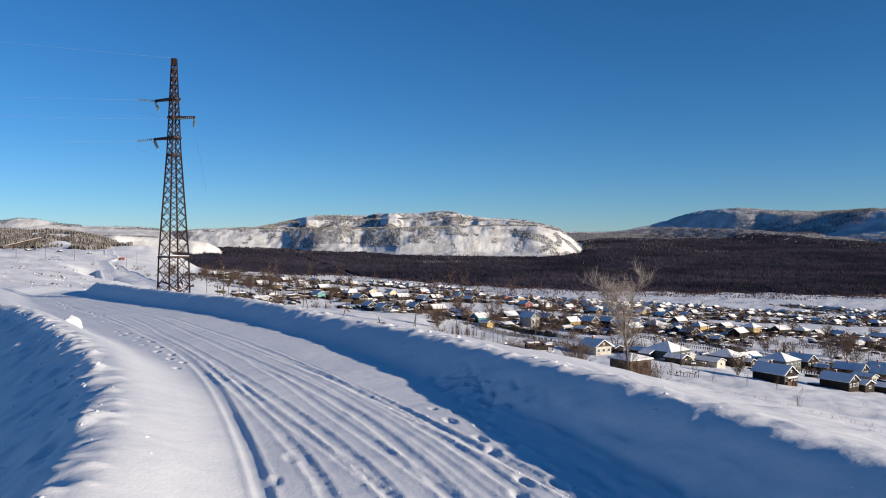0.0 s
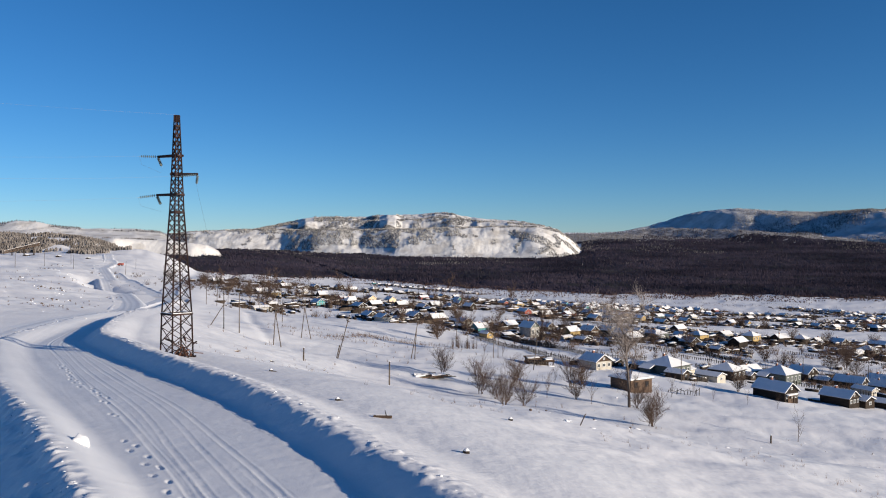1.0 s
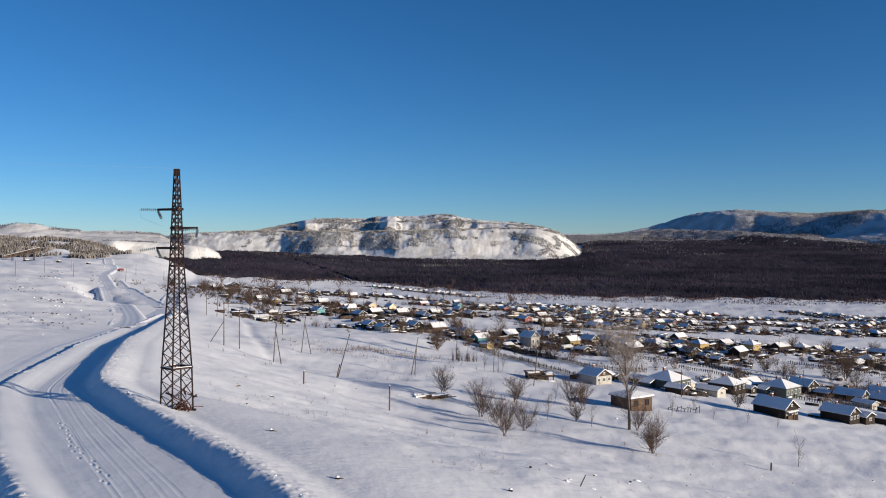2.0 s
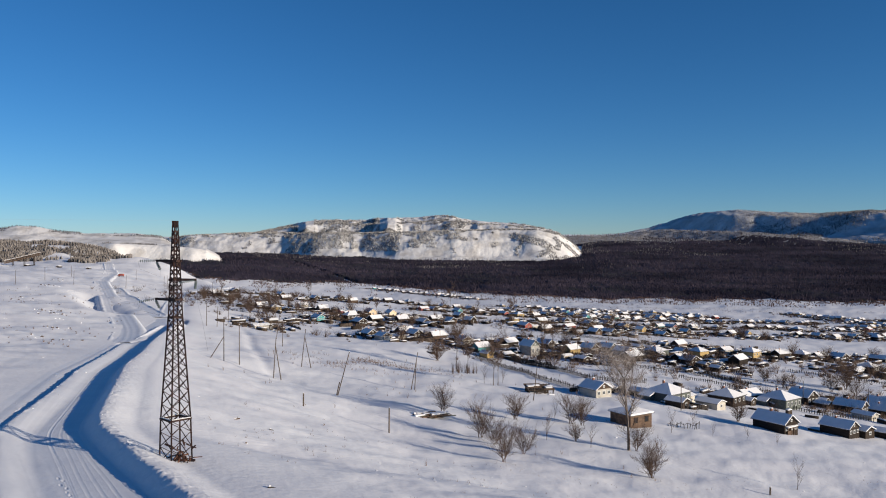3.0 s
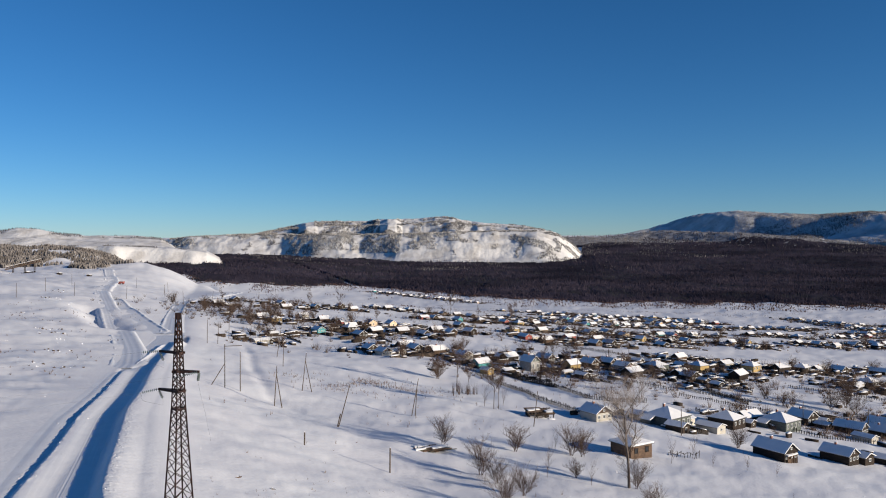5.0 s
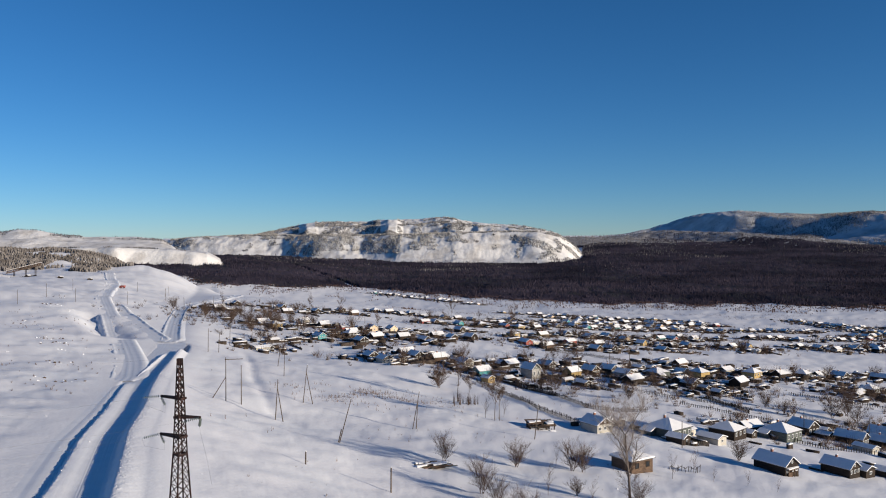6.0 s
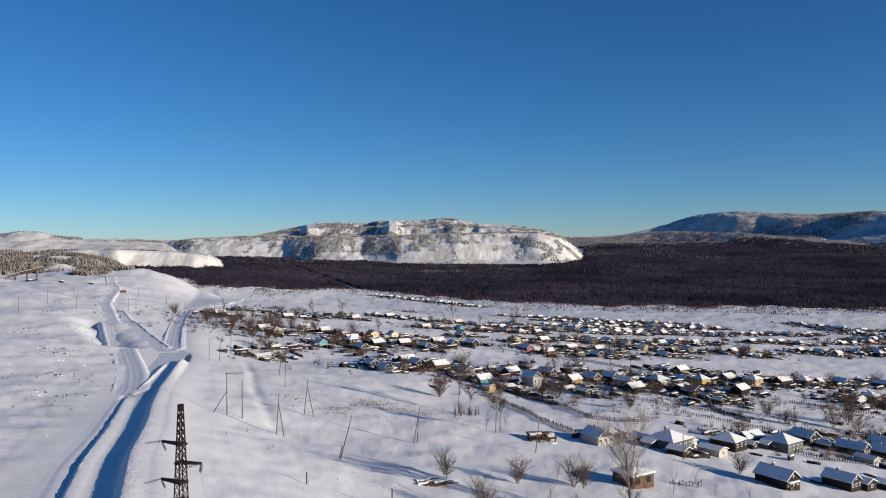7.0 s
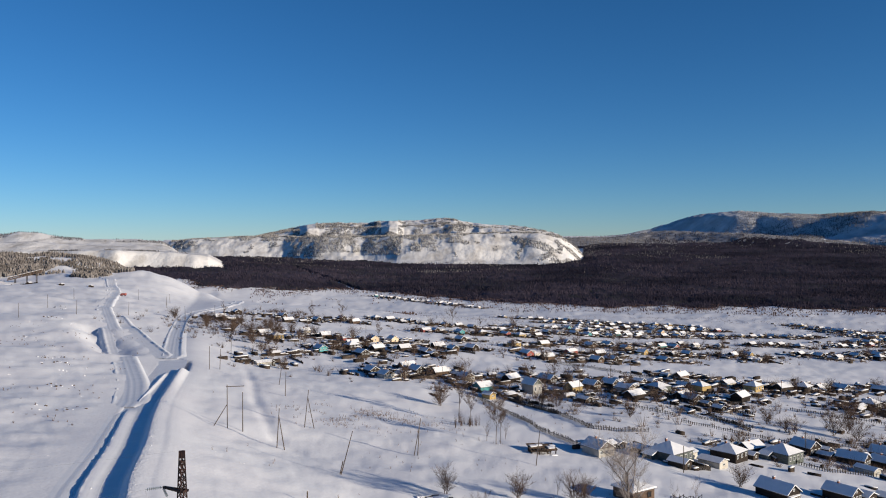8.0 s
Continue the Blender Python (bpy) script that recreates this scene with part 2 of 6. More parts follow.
# wheel ruts: half width, depth, how coarse the tread is, then places along the road and across it
RUTS = []


def rut(half, deep, tread, along_y, across_q):
    t = np.convolve(np.pad(np.interp(TY, along_y, across_q), 3, "edge"), np.ones(7) / 7, "valid")
    RUTS.append((half, deep * step(along_y[0] - 1, along_y[0] + 2, TY) * step(along_y[-1], along_y[-1] - 8, TY), tread, t))


rut(0.11, 0.036, 0.1, [8, 14, 17, 21, 25, 30, 36, 41, 48, 53, 60, 70, 90, 140], [-1.58, -1.54, -1.49, -1.45, -1.58, -1.7, -2.05, -2.1, -1.85, -1.42, -0.99, -0.7, -0.6, -0.7])
rut(0.10, 0.021, 0.9, [8, 13.5, 17, 20, 24, 30, 36, 48, 60, 90], [-0.7, -0.72, -0.79, -1.02, -1.33, -1.52, -1.85, -1.6, -0.8, -0.5])
rut(0.08, 0.018, 0.7, [8, 13.5, 15.2, 17.1, 20, 25, 30], [0.7, 0.03, -0.27, -0.6, -0.85, -1.1, -1.3])
rut(0.11, 0.026, 0.9, [8, 13.4, 15.3, 18, 20.3, 24.5, 30, 36, 47, 54, 67, 90, 140], [0.2, 0.06, -0.07, -0.21, -0.56, -0.99, -1.2, -1.3, -0.8, -0.45, 0.2, 0.5, 0.4])
rut(0.09, 0.016, 0.5, [8, 13.2, 14.5, 16.2, 20, 25, 31], [1.3, 0.74, 0.56, 0.34, 0.23, -0.1, -0.4])
rut(0.11, 0.025, 0.9, [8, 13.4, 16.7, 21, 26.4, 32, 37.5, 47, 54, 67, 90], [0.5, 0.76, 0.91, 0.52, -0.15, -0.3, -0.28, 0.1, 0.38, 0.9, 1.0])
rut(0.11, 0.028, 0.9, [8, 12.9, 14.1, 16.4, 20.2, 23.8, 31.8, 37, 46, 56, 71, 90, 140], [2.9, 2.25, 1.96, 1.84, 1.5, 0.95, 0.66, 0.5, 0.66, 1.3, 1.25, 1.0, 0.9])
rut(0.10, 0.020, 0.8, [8, 13.4, 15.4, 18.4, 22.7, 27, 33], [1.75, 1.63, 1.61, 1.6, 1.1, 0.5, 0.3])
rut(0.07, 0.011, 0.6, [8, 14, 18, 23, 28], [1.25, 1.2, 1.15, 0.75, 0.3])
rut(0.05, 0.010, 0.3, [8, 14, 19, 24, 32], [2.5, 2.0, 1.75, 1.2, 1.0])
rut(0.06, 0.010, 0.2, [40, 47, 52, 56], [-3.3, -3.25, -2.6, -1.6])


def road_height(q, y, x, yy):
    h = 0.015 * fractal(x / 3, yy / 3, 2, 3) + 0.004 * fractal(x / 0.3, yy / 0.3, 4, 2)
    h += 0.006 * np.sin(q * 5.1 + 0.4 * np.sin(y / 13)) * step(-0.8, -1.8, q) * step(0.2, 0.6, 0.5 + 0.5 * fractal(q * 2, y / 20, 6, 2))
    rough = 0.8 * vnoise(x * 7, yy * 7, 3.0) + 1.3 * vnoise(x * 13, yy * 13, 5.0)
    for half, deep, tread, mid in RUTS:
        o = (q - np.interp(y, TY, mid)) / half
        fade = 0.85 - 0.5 * step(17, 36, y)
        d = np.interp(y, TY, deep) * fade * (0.9 + 0.4 * vnoise(y / 3, half * 50 + 0 * y, half * 90))
        o = o + 0.15 * tread * vnoise(y * 2.1, 0 * y, half * 70)
        h += d * (-np.exp(-o ** 4) * (1 - 0.22 * tread * rough) + 0.6 * np.exp(-((np.abs(o) - 1.5) / 0.42) ** 2) * (1 + 0.5 * tread * rough))
    return h + footprints(q, y)


def footprints(q, y):
    """Dents of boots in wandering lines, and the trodden patch at the foot of the bank."""
    h = 0.0
    for y0, y1, line0, line1, seed, stride, deep in ((11, 19.6, 2.1, 3.3, 8.0, 0.62, 0.075), (11.5, 17.5, 2.6, 2.9, 13.0, 0.55, 0.075), (9, 18, 1.5, 2.3, 17.0, 0.66, 0.06), (9, 17, -1.1, -1.2, 23.0, 1.5, 0.04),
                                              (24.5, 36, -1.95, -2.5, 29.0, 0.9, 0.07), (40, 60, -2.2, -1.4, 31.0, 0.8, 0.06), (9, 18, 4.2, 3.6, 37.0, 0.6, 0.05), (10, 20, 3.4, 3.9, 41.0, 0.6, 0.05)):
        i = np.floor(y / stride)
        at = np.interp(y, [y0, y1], [line0, line1]) + 0.15 * np.sin(y / 1.7 + seed) + 0.12 * np.where(i % 2 == 0, 1, -1) + 0.3 * (hashed(i, seed, 1) - 0.5)
        here = (y > y0) & (y < y1) & (hashed(i, seed, 5) > 0.2)
        mid = (i + 0.3 + 0.4 * hashed(i, seed, 7)) * stride
        long = 0.2 + 0.05 * hashed(i, seed, 9)
        near = ((q - at) / 0.085) ** 2 + ((y - mid) / long) ** 2 + 0.5 * vnoise(q * 11, y * 9, seed)
        h = h + 0.7 * here * deep * (-np.exp(-near ** 2) + 0.16 * np.exp(-(near - 2.2) ** 2 / 2))
    for y0, y1, line0, line1, seed in ((8, 18.2, 3.9, 3.5, 3.0), (8, 17, 4.4, 3.9, 7.0)):
        o = (q - np.interp(y, [y0, y1], [line0, line1]) - 0.1 * np.sin(y * 1.1 + seed)) / 0.13
        h = h - 0.05 * np.exp(-o ** 4) * step(y0, y0 + 1, y) * step(y1, y1 - 1, y) * (1 + 0.7 * vnoise(y * 2.4, 0 * y, seed))
    trod = np.exp(-((q - 3.9) / 0.8) ** 4 - ((y - 18.6) / 2.0) ** 4)
    ridge = np.abs(fractal(q * 2.6, y * 2.6, 19, 2))
    return h - trod * (0.15 * np.exp(-(ridge / 0.16) ** 2) - 0.02)


def strip_rows(y0, y1, fine0, dy, growth=1.0):
    """Places along the road: coarse behind, fine from fine0 on, growing with the distance."""
    ys = list(np.arange(y0, fine0, 0.6)) + [fine0]
    while ys[-1] < y1:
        ys.append(ys[-1] + dy * max(1.0, ys[-1] / 34) ** growth)
    return np.array(ys)


def crest(y, right):
    """How far from the road's middle the crest of a bank runs."""
    if right:
        return np.interp(y, [0, 15, 19, 23, 31, 45, 54, 66, 84, 105, 137, 186, 240, 300], [4.95, 4.9, 4.85, 4.75, 4.5, 4.2, 4.1, 3.7, 3.5, 3.6, 3.6, 3.5, 4.2, 4.5])
    return np.interp(y, [0, 12, 17, 20.5, 24, 27, 30, 35, 42, 50, 60, 72, 83, 97, 124, 150, 220], [3.8, 3.7, 3.6, 3.75, 4.1, 4.5, 4.85, 5.5, 6.0, 5.95, 5.5, 4.6, 4.1, 3.45, 3.4, 3.7, 4.0])


def bank_right(q, y, x, yy):
    o = q - crest(y, True) + 5.5
    top = np.interp(y, [8, 16, 20, 24, 29, 33, 41, 55, 70, 90], [1.04, 0.92, 0.87, 0.80, 0.73, 0.78, 0.95, 1.05, 1.2, 1.25]) + 0.03 * fractal(x / 2.6, yy / 2.6, 41, 3) + 0.02 * fractal(x / 0.5, yy / 0.5, 43, 2)
    oo = o + 0.05 * fractal(x / 0.9, yy / 0.9, 44, 3)
    up = 0.22 * step(1.9, 4.4, oo) + 0.78 * step(3.9, 5.45, oo)
    lump = 0.075 * step(6, 22, y) * np.maximum(0, fractal(x / 0.34, yy / 0.34, 47, 3) - 0.2) * step(5, 5.5, o) * (1 - step(5.9, 7.2, o))
    slip = 0.03 * fractal(y / 0.55, o / 1.6, 48, 2) * step(3.8, 4.8, o) * (1 - step(5.1, 5.5, o))
    up = up * step(0.9, 2.2, q)
    h = -0.14 + top * up + lump + slip
    w = step(5.5, 8.8, o)
    return h * (1 - w) + (land(x, yy) - road_mid(y)[1] + 0.02 - 0.10 * step(7.4, 10.9, q)) * w + footprints(q, y) * step(5.2, 4.2, o) * (y < 60)


def bank_left(q, y, x, yy):
    p = -q - crest(y, False) + 5.5
    edge = step(5.0, 5.7, p)
    top = np.interp(y, [10, 20, 28, 34, 40, 46, 58, 75], [0.62, 0.62, 0.68, 0.84, 0.82, 0.6, 0.52, 0.64]) + (0.06 * fractal(x / 2.2, yy / 2.2, 51, 3) + 0.035 * fractal(x / 0.5, yy / 0.5, 53, 3)) * edge
    lump = 0.10 * np.maximum(0, fractal(x / 0.36, yy / 0.36, 57, 3) - 0.15) * edge * (1 - step(6.4, 7.6, p))
    pp = p + 0.09 * fractal(x / 0.45, yy / 0.45, 58, 2) * edge * (1 - step(5.9, 7.0, p))
    near = top * step(3.3, 5.4, p) ** 1.1 - 0.56 * np.maximum(0, pp - 5.6) * step(5.4, 6.2, pp)
    w = step(5.5, 6.3, p)
    k = step(64, 76, y)
    dip = (0.5 * step(8.1, 8.6, -q) + 1.5 * step(8.6, 10.4, -q)) * (1 - k) + 0.12 * step(6.6, 10.6, -q) * k
    far = top * step(2.6, 5.5, p) * (1 - w) + (land(x, yy) - road_mid(y)[1] + 0.02 - dip) * w
    m = step(42, 62, y)
    return (near * (1 - m) + far * m + lump) * (1 - step(200, 216, y))


tagged(strip("snow_bank_right", strip_rows(-55, 296, 9, 0.10), np.concatenate([np.arange(0.9, 5.6, 0.07), np.arange(5.6, 11.0, 0.13)]), bank_right, SNOW_FIELD), "ploughed snow bank with a lumpy crest", "snow bank", kind="structure")

def road_and_bank(q, y, x, yy):
    wedge = np.exp(-((q + np.interp(y, [222, 285], [2.3, 0.5])) / 0.65) ** 2) * step(218, 226, y) * step(294, 280, y)
    return road_height(q, y, x, yy) * step(5.2, 4.0, -q) + bank_left(q, y, x, yy) + wedge * (0.6 + 0.12 * fractal(x / 1.2, yy / 1.2, 59, 2))


road = strip("road", strip_rows(-55, 330, 9, 0.07, 1.35), np.concatenate([np.arange(-10.6, -8.0, 0.3), np.arange(-8.0, -3.4, 0.11), np.arange(-3.4, -2.2, 0.075), np.arange(-2.2, 2.6, 0.045), np.arange(2.6, 5.2, 0.06)]), road_and_bank, SNOW_ROAD)
tagged(road, "packed snow road with tyre tracks and a low ploughed bank", "road", kind="structure")


# ---- hills behind the valley ----
def hill(name, label, a, r, z, mat):
    """A hill as a height field over bearings a (degrees from +y) and distances r."""
    B, D = np.meshgrid(np.radians(a), r)
    X, Y = -1.5 + D * np.tan(B), 3.5 + D
    ob = smooth(part(name, fast_mesh(name, *sheet(len(a), len(r), np.stack([X, Y, z(np.degrees(B), D, X, Y)], -1))), mat))
    return tagged(ob, label, "hill", kind="structure")


def bearing(px):
    return math.degrees(math.atan((px - 784) / F))


def rise(a, places, drops, d, eye=18.0, level=430.0):
    """The height over the plain of a skyline given by its bearing and its drop, at a distance."""
    return eye + (level - np.interp(np.tan(np.radians(a)) * F + 784, places, drops)) / F * d


def slope(a, b, t):
    """A ramp from 0 to 1 with short rounded ends."""
    t = np.clip((t - a) / (b - a), 0, 1)
    return 0.75 * t + 0.25 * t * t * (3 - 2 * t)


def heap_u(a, d, x, y):
    """How far behind the hill's foot a place lies."""
    p = np.tan(np.radians(a)) * F + 784
    return d - heap_foot(np.minimum(p, 1026)) + 14 * fractal(x / 130, y / 90, 61, 3) + 3 * fractal(x / 26, y / 26, 62, 2)


def heap_z(a, d, x, y):
    p = np.tan(np.radians(a)) * F + 784
    u, base = heap_u(a, d, x, y), heap_foot(np.minimum(p, 1026))
    top1 = rise(a, [290, 330, 420, 520, 640, 760, 880, 950, 990, 1020, 1040, 1060], [424, 416, 412, 412, 412, 410, 406, 405, 413, 435, 458, 470], base + 190)
    top2 = rise(a, [300, 448, 472, 521, 562, 690, 740, 790, 825, 870, 930, 985, 1020], [420, 412, 406, 395, 388, 385, 382, 379, 386, 392, 396, 409, 440], base + 660)
    foot = -55.0
    f1 = 0.4 * step(-90, 120, u) + 0.6 * slope(10, 190, u)
    cliff = np.interp(p, [440, 522, 532, 541, 552, 562, 655, 668, 686, 700, 712, 755, 780, 800, 835, 845, 900, 985], [0, -10, 40, 75, 30, -20, -60, 20, 75, 30, -40, -45, -35, -15, -40, 0, 20, 10])
    v = u + cliff + 10 * fractal(x / 50, y / 160, 65, 3)
    ledge = np.maximum(top2 - top1, 0)
    z = foot + (top1 - foot) * f1 + ledge * (0.6 * slope(300, 430, v) + 0.4 * slope(500, 650, v))
    z += 2.2 * fractal(x / 30, y / 70, 63, 4) * f1
    z = np.where(u > 700, z - (u - 700) * 0.25, z)
    return np.where(u < -85, -150.0, z)


hill("spoil_hill", "snowy terraced spoil hill with wooded ledges", np.arange(bearing(270), bearing(1075), 0.07), np.arange(2640, 4350, 10), heap_z, SNOW_HILL)


def terrace_z(a, d, x, y):
    top1 = rise(a, [-200, 120, 200, 300, 365, 380, 396, 404, 412], [433, 431, 430, 434, 441, 449, 461, 485, 560], 2150)
    top2 = rise(a, [-200, 0, 30, 65, 112, 150, 240, 285, 303, 316, 340, 400], [407, 403, 399, 400, 409, 412, 412, 418, 428, 438, 456, 560], 2500)
    foot = -110.0
    f1 = slope(2000, 2130, d + 22 * fractal(x / 120, y / 300, 71, 3))
    z = foot + np.maximum(top1 - foot, 0) * f1 + np.maximum(top2 - np.maximum(top1, -110), 0) * (0.45 * slope(2240, 2330, d + 18 * fractal(x / 200, y / 300, 73, 3)) + 0.55 * slope(2400, 2500, d + 18 * fractal(x / 260, y / 300, 74, 3)))
    return np.where(d > 2540, z - (d - 2540) * 0.3, z) + 0.7 * fractal(x / 40, y / 60, 75, 3) * f1


hill("quarry_terrace", "white snowy quarry terraces", np.arange(bearing(-250), bearing(415), 0.07), np.arange(1940, 2760, 12), terrace_z, SNOW_HILL)


def mountain_z(a, d, x, y):
    p = np.tan(np.radians(a)) * F + 784
    base = mountain_foot(p)
    back = np.minimum(base + 560, 4940)
    top = rise(a, [900, 960, 1010, 1100, 1150, 1200, 1240, 1300, 1350, 1400, 1450, 1500, 1540, 1568, 1650, 1800], [440, 424, 416, 411, 401, 384, 375, 371, 373, 375, 377, 375, 370, 369, 372, 385], back)
    u = (d - base) / (back - base) + 0.16 * fractal(x / 240, y / 700, 81, 3)
    z = 30 + np.maximum(top - 30, 0) * np.clip(0.55 * slope(-0.05, 0.7, u) + 0.45 * slope(0.25, 1.0, u), 0, 1)
    z = z + 3 * fractal(x / 60, y / 90, 83, 3) * slope(0.0, 0.2, u)
    z = np.where(d > back, z - (d - back) * 0.1, z)
    return np.where(u < -0.08, -150.0, z)


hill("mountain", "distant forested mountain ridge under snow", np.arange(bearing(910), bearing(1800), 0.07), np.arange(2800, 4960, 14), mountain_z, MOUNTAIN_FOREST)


# ---- far materials ----
BARE_WOOD = material("bare_broadleaf_trees", (0.016, 0.0145, 0.024), (0.050, 0.042, 0.060), 0.006, 0.95, island=0.14, spec=0.05, stretch=(0.6, 1, 1))
CONIFER = material("dark_conifers", (0.016, 0.018, 0.023), (0.033, 0.034, 0.039), 0.02, 0.95, island=0.25, spec=0.05)
FROSTED = material("frosted_trees", (0.14, 0.14, 0.15), (0.40, 0.39, 0.39), 0.03, 0.95, island=0.35, spec=0.05)
FROST_DIM = material("thinly_frosted_trees", (0.075, 0.072, 0.078), (0.20, 0.19, 0.19), 0.02, 0.95, island=0.35, spec=0.05)
SCRUB = material("reddish_scrub", (0.055, 0.036, 0.037), (0.12, 0.080, 0.070), 0.3, 0.95, island=0.5, spec=0.05)
STALK = material("dry_stalks", (0.17, 0.12, 0.10), (0.29, 0.21, 0.17), 0.8, 0.95, island=0.4, spec=0.05)


def wood(name, label, x, y, z, tall, wide, mat, cone, small=False):
    """Many small trees in one mesh: spires (cone) or loose upright crowns on a stem."""
    n = len(x)
    rng = np.random.default_rng(len(name) * 97 + n)
    k = 3 if small else 4
    th = rng.uniform(0, 6.28, (n, 1)) + np.arange(k) * 2 * math.pi / k
    rows = [(0.0, 0.9), (1.0, 0.03)] if small else [(0.0, 0.8), (0.4, 0.75), (1.0, 0.03)] if cone else [(0.0, 0.35), (0.6, 1.0), (1.0, 0.4)]
    vs = []
    for f, w in rows:
        jit = rng.uniform(0.6, 1.35, (n, k))
        rr = wide[:, None] * w * jit
        up = z[:, None] + tall[:, None] * (f + rng.uniform(-0.06, 0.06, (n, k)) * (0 < f < 1))
        vs.append(np.stack([x[:, None] + rr * np.cos(th), y[:, None] + rr * np.sin(th), up], -1))
    v = np.stack(vs, 1).reshape(n, len(rows) * k, 3)
    q = np.array([(a * k + i, a * k + (i + 1) % k, (a + 1) * k + (i + 1) % k, (a + 1) * k + i) for a in range(len(rows) - 1) for i in range(k)])
    quads = (q[None] + (np.arange(n) * len(rows) * k)[:, None, None]).reshape(-1, 4)
    ob = part(name, fast_mesh(name, v.reshape(-1, 3), quads), mat)
    return tagged(ob, label, "forest", kind="stuff")


EDGE_X = [-1400, -900, -700, -620, -480, -385, -344, -240, -180, -113, -58, -32, 42, 131, 233, 313, 521, 760, 1300, 2600]
EDGE_Y = [1300, 1300, 1600, 1750, 1680, 1740, 1760, 1880, 1860, 1800, 1750, 1715, 1630, 1550, 1475, 1435, 1430, 1365, 1240, 1200]
CUT = [(-100, 1480), (-178, 1800), (-293, 2060), (-440, 2350), (-640, 2800)]


def off_cut(x, y, half):
    ok = np.ones(len(x), bool)
    for (x0, y0), (x1, y1) in zip(CUT[:-1], CUT[1:]):
        t = np.clip(((x - x0) * (x1 - x0) + (y - y0) * (y1 - y0)) / ((x1 - x0) ** 2 + (y1 - y0) ** 2), 0, 1)
        ok &= np.hypot(x - x0 - t * (x1 - x0), y - y0 - t * (y1 - y0)) > half
    return ok


def scatter(n, seed, near, far, spread=0.66):
    rng = np.random.default_rng(seed)
    y = near * (far / near) ** rng.random(n)
    x = (rng.random(n) * 2 - 1) * y * spread
    return x, y, rng


# the dark valley forest
x, y, rng = scatter(125000, 11, 1080, 4850, 0.62)
edge = np.interp(x, EDGE_X, EDGE_Y) + 40 * fractal(x / 60, y / 60, 91, 3)
keep = (y > edge) & off_cut(x, y, 6.5)
place = 784 + F * x / y
keep &= (y < mountain_foot(place)) & ((y < heap_foot(place) + 10 + 30 * fractal(x / 60, y / 60, 90, 3)) | ((place > 930) & (y > heap_foot(np.minimum(place, 1026)) + 720)))
keep &= ~((fractal(x / 45, y / 120, 92, 2) > 1.0))
x, y = x[keep], y[keep]
z = land(x, y) - 0.5
young = 0.5 + 0.5 * step(0, 110, y - edge[keep])
pine = (fractal(x / 90, y / 90, 93, 3) + 0.5 * (rng.random(len(x)) - 0.5) + 0.35 * (x < -150)) > 0.42
frost = (rng.random(len(x)) < 0.5 * step(2300, 3300, y) * step(0.45, 0.2, x / y) * step(-0.2, 0.5, fractal(x / 160, y / 160, 89, 3))) | ((y > mountain_foot(784 + F * x / y) - 210 + 110 * fractal(x / 200, y / 200, 94, 2) + 420 * (hashed(x, y, 3) - 0.6)) & (x > 0.2 * y)) | ((x < 0.26 * y) & (y > 3700)) | ((y > 2500) & (fractal(x / 200, y / 200, 95, 2) > 0.75))
big = 1 + y / 5000
for name, label, m, mat, cone in (("forest_bare", "dark leafless winter forest in the valley", ~pine & ~frost, BARE_WOOD, False),
                                  ("forest_conifer", "dark spruce stands in the valley forest", pine & ~frost, CONIFER, True),
                                  ("forest_frosted", "pale frosted forest on the higher slopes", frost, FROST_DIM, True)):
    wood(name, label, x[m], y[m], z[m], (rng.uniform(5.5, 9.5, len(x)) * big * young)[m], (rng.uniform(0.3, 0.95, len(x)) * big)[m], mat, cone)

# the crowded undergrowth between the trunks
a = np.radians(np.arange(-38, 38, 0.17))
d = np.geomspace(1090, 4700, 200)
B, D = np.meshgrid(a, d)
X, Y = D * np.tan(B), D
PL = 784 + F * np.tan(B)
inside = (Y > np.interp(X, EDGE_X, EDGE_Y) + 14 + 40 * fractal(X / 60, Y / 60, 91, 3)) & ((Y < heap_foot(PL) + 30) | ((PL > 930) & (Y > heap_foot(np.minimum(PL, 1026)) + 720)))
inside &= off_cut(X.ravel(), Y.ravel(), 8.5).reshape(X.shape)
Z = land(X, Y) + np.where(inside, (6.5 + 2.2 * fractal(X / 9, Y / 26, 151, 3)) * step(-30, 120, Y - np.interp(X, EDGE_X, EDGE_Y) - 40 * fractal(X / 60, Y / 60, 91, 3)) - 12 * step(-60, 90, Y - np.minimum(mountain_foot(PL) - np.interp(PL, [1040, 1150, 1300, 1568], [580, 260, 150, 60]), 3900) + 130 * fractal(X / 260, Y / 260, 152, 2)), -6.0)
tagged(part("undergrowth", fast_mesh("undergrowth", *sheet(len(a), len(d), np.stack([X, Y, Z], -1))), BARE_WOOD), "dense leafless undergrowth of the valley forest", "forest", kind="stuff")

HAZEL = np.where((PL > 930) & (Y > np.minimum(mountain_foot(PL) - np.interp(PL, [1040, 1150, 1300, 1568], [620, 300, 180, 90]), 3600) + 110 * fractal(X / 260, Y / 260, 152, 2)) & ((Y < np.minimum(mountain_foot(PL), heap_foot(PL)) + 60) | ((PL < 1038) & (Y > heap_foot(np.minimum(PL, 1026)) + 720) & (Y < mountain_foot(PL) + 60))), 4.6 + 1.8 * fractal(X / 9, Y / 26, 153, 3), -6.5)
tagged(part("frosted_undergrowth", fast_mesh("frosted_undergrowth", *sheet(len(a), len(d), np.stack([X, Y, land(X, Y) + HAZEL], -1))), FROSTED), "dense frosted thicket below the mountain", "forest", kind="stuff")

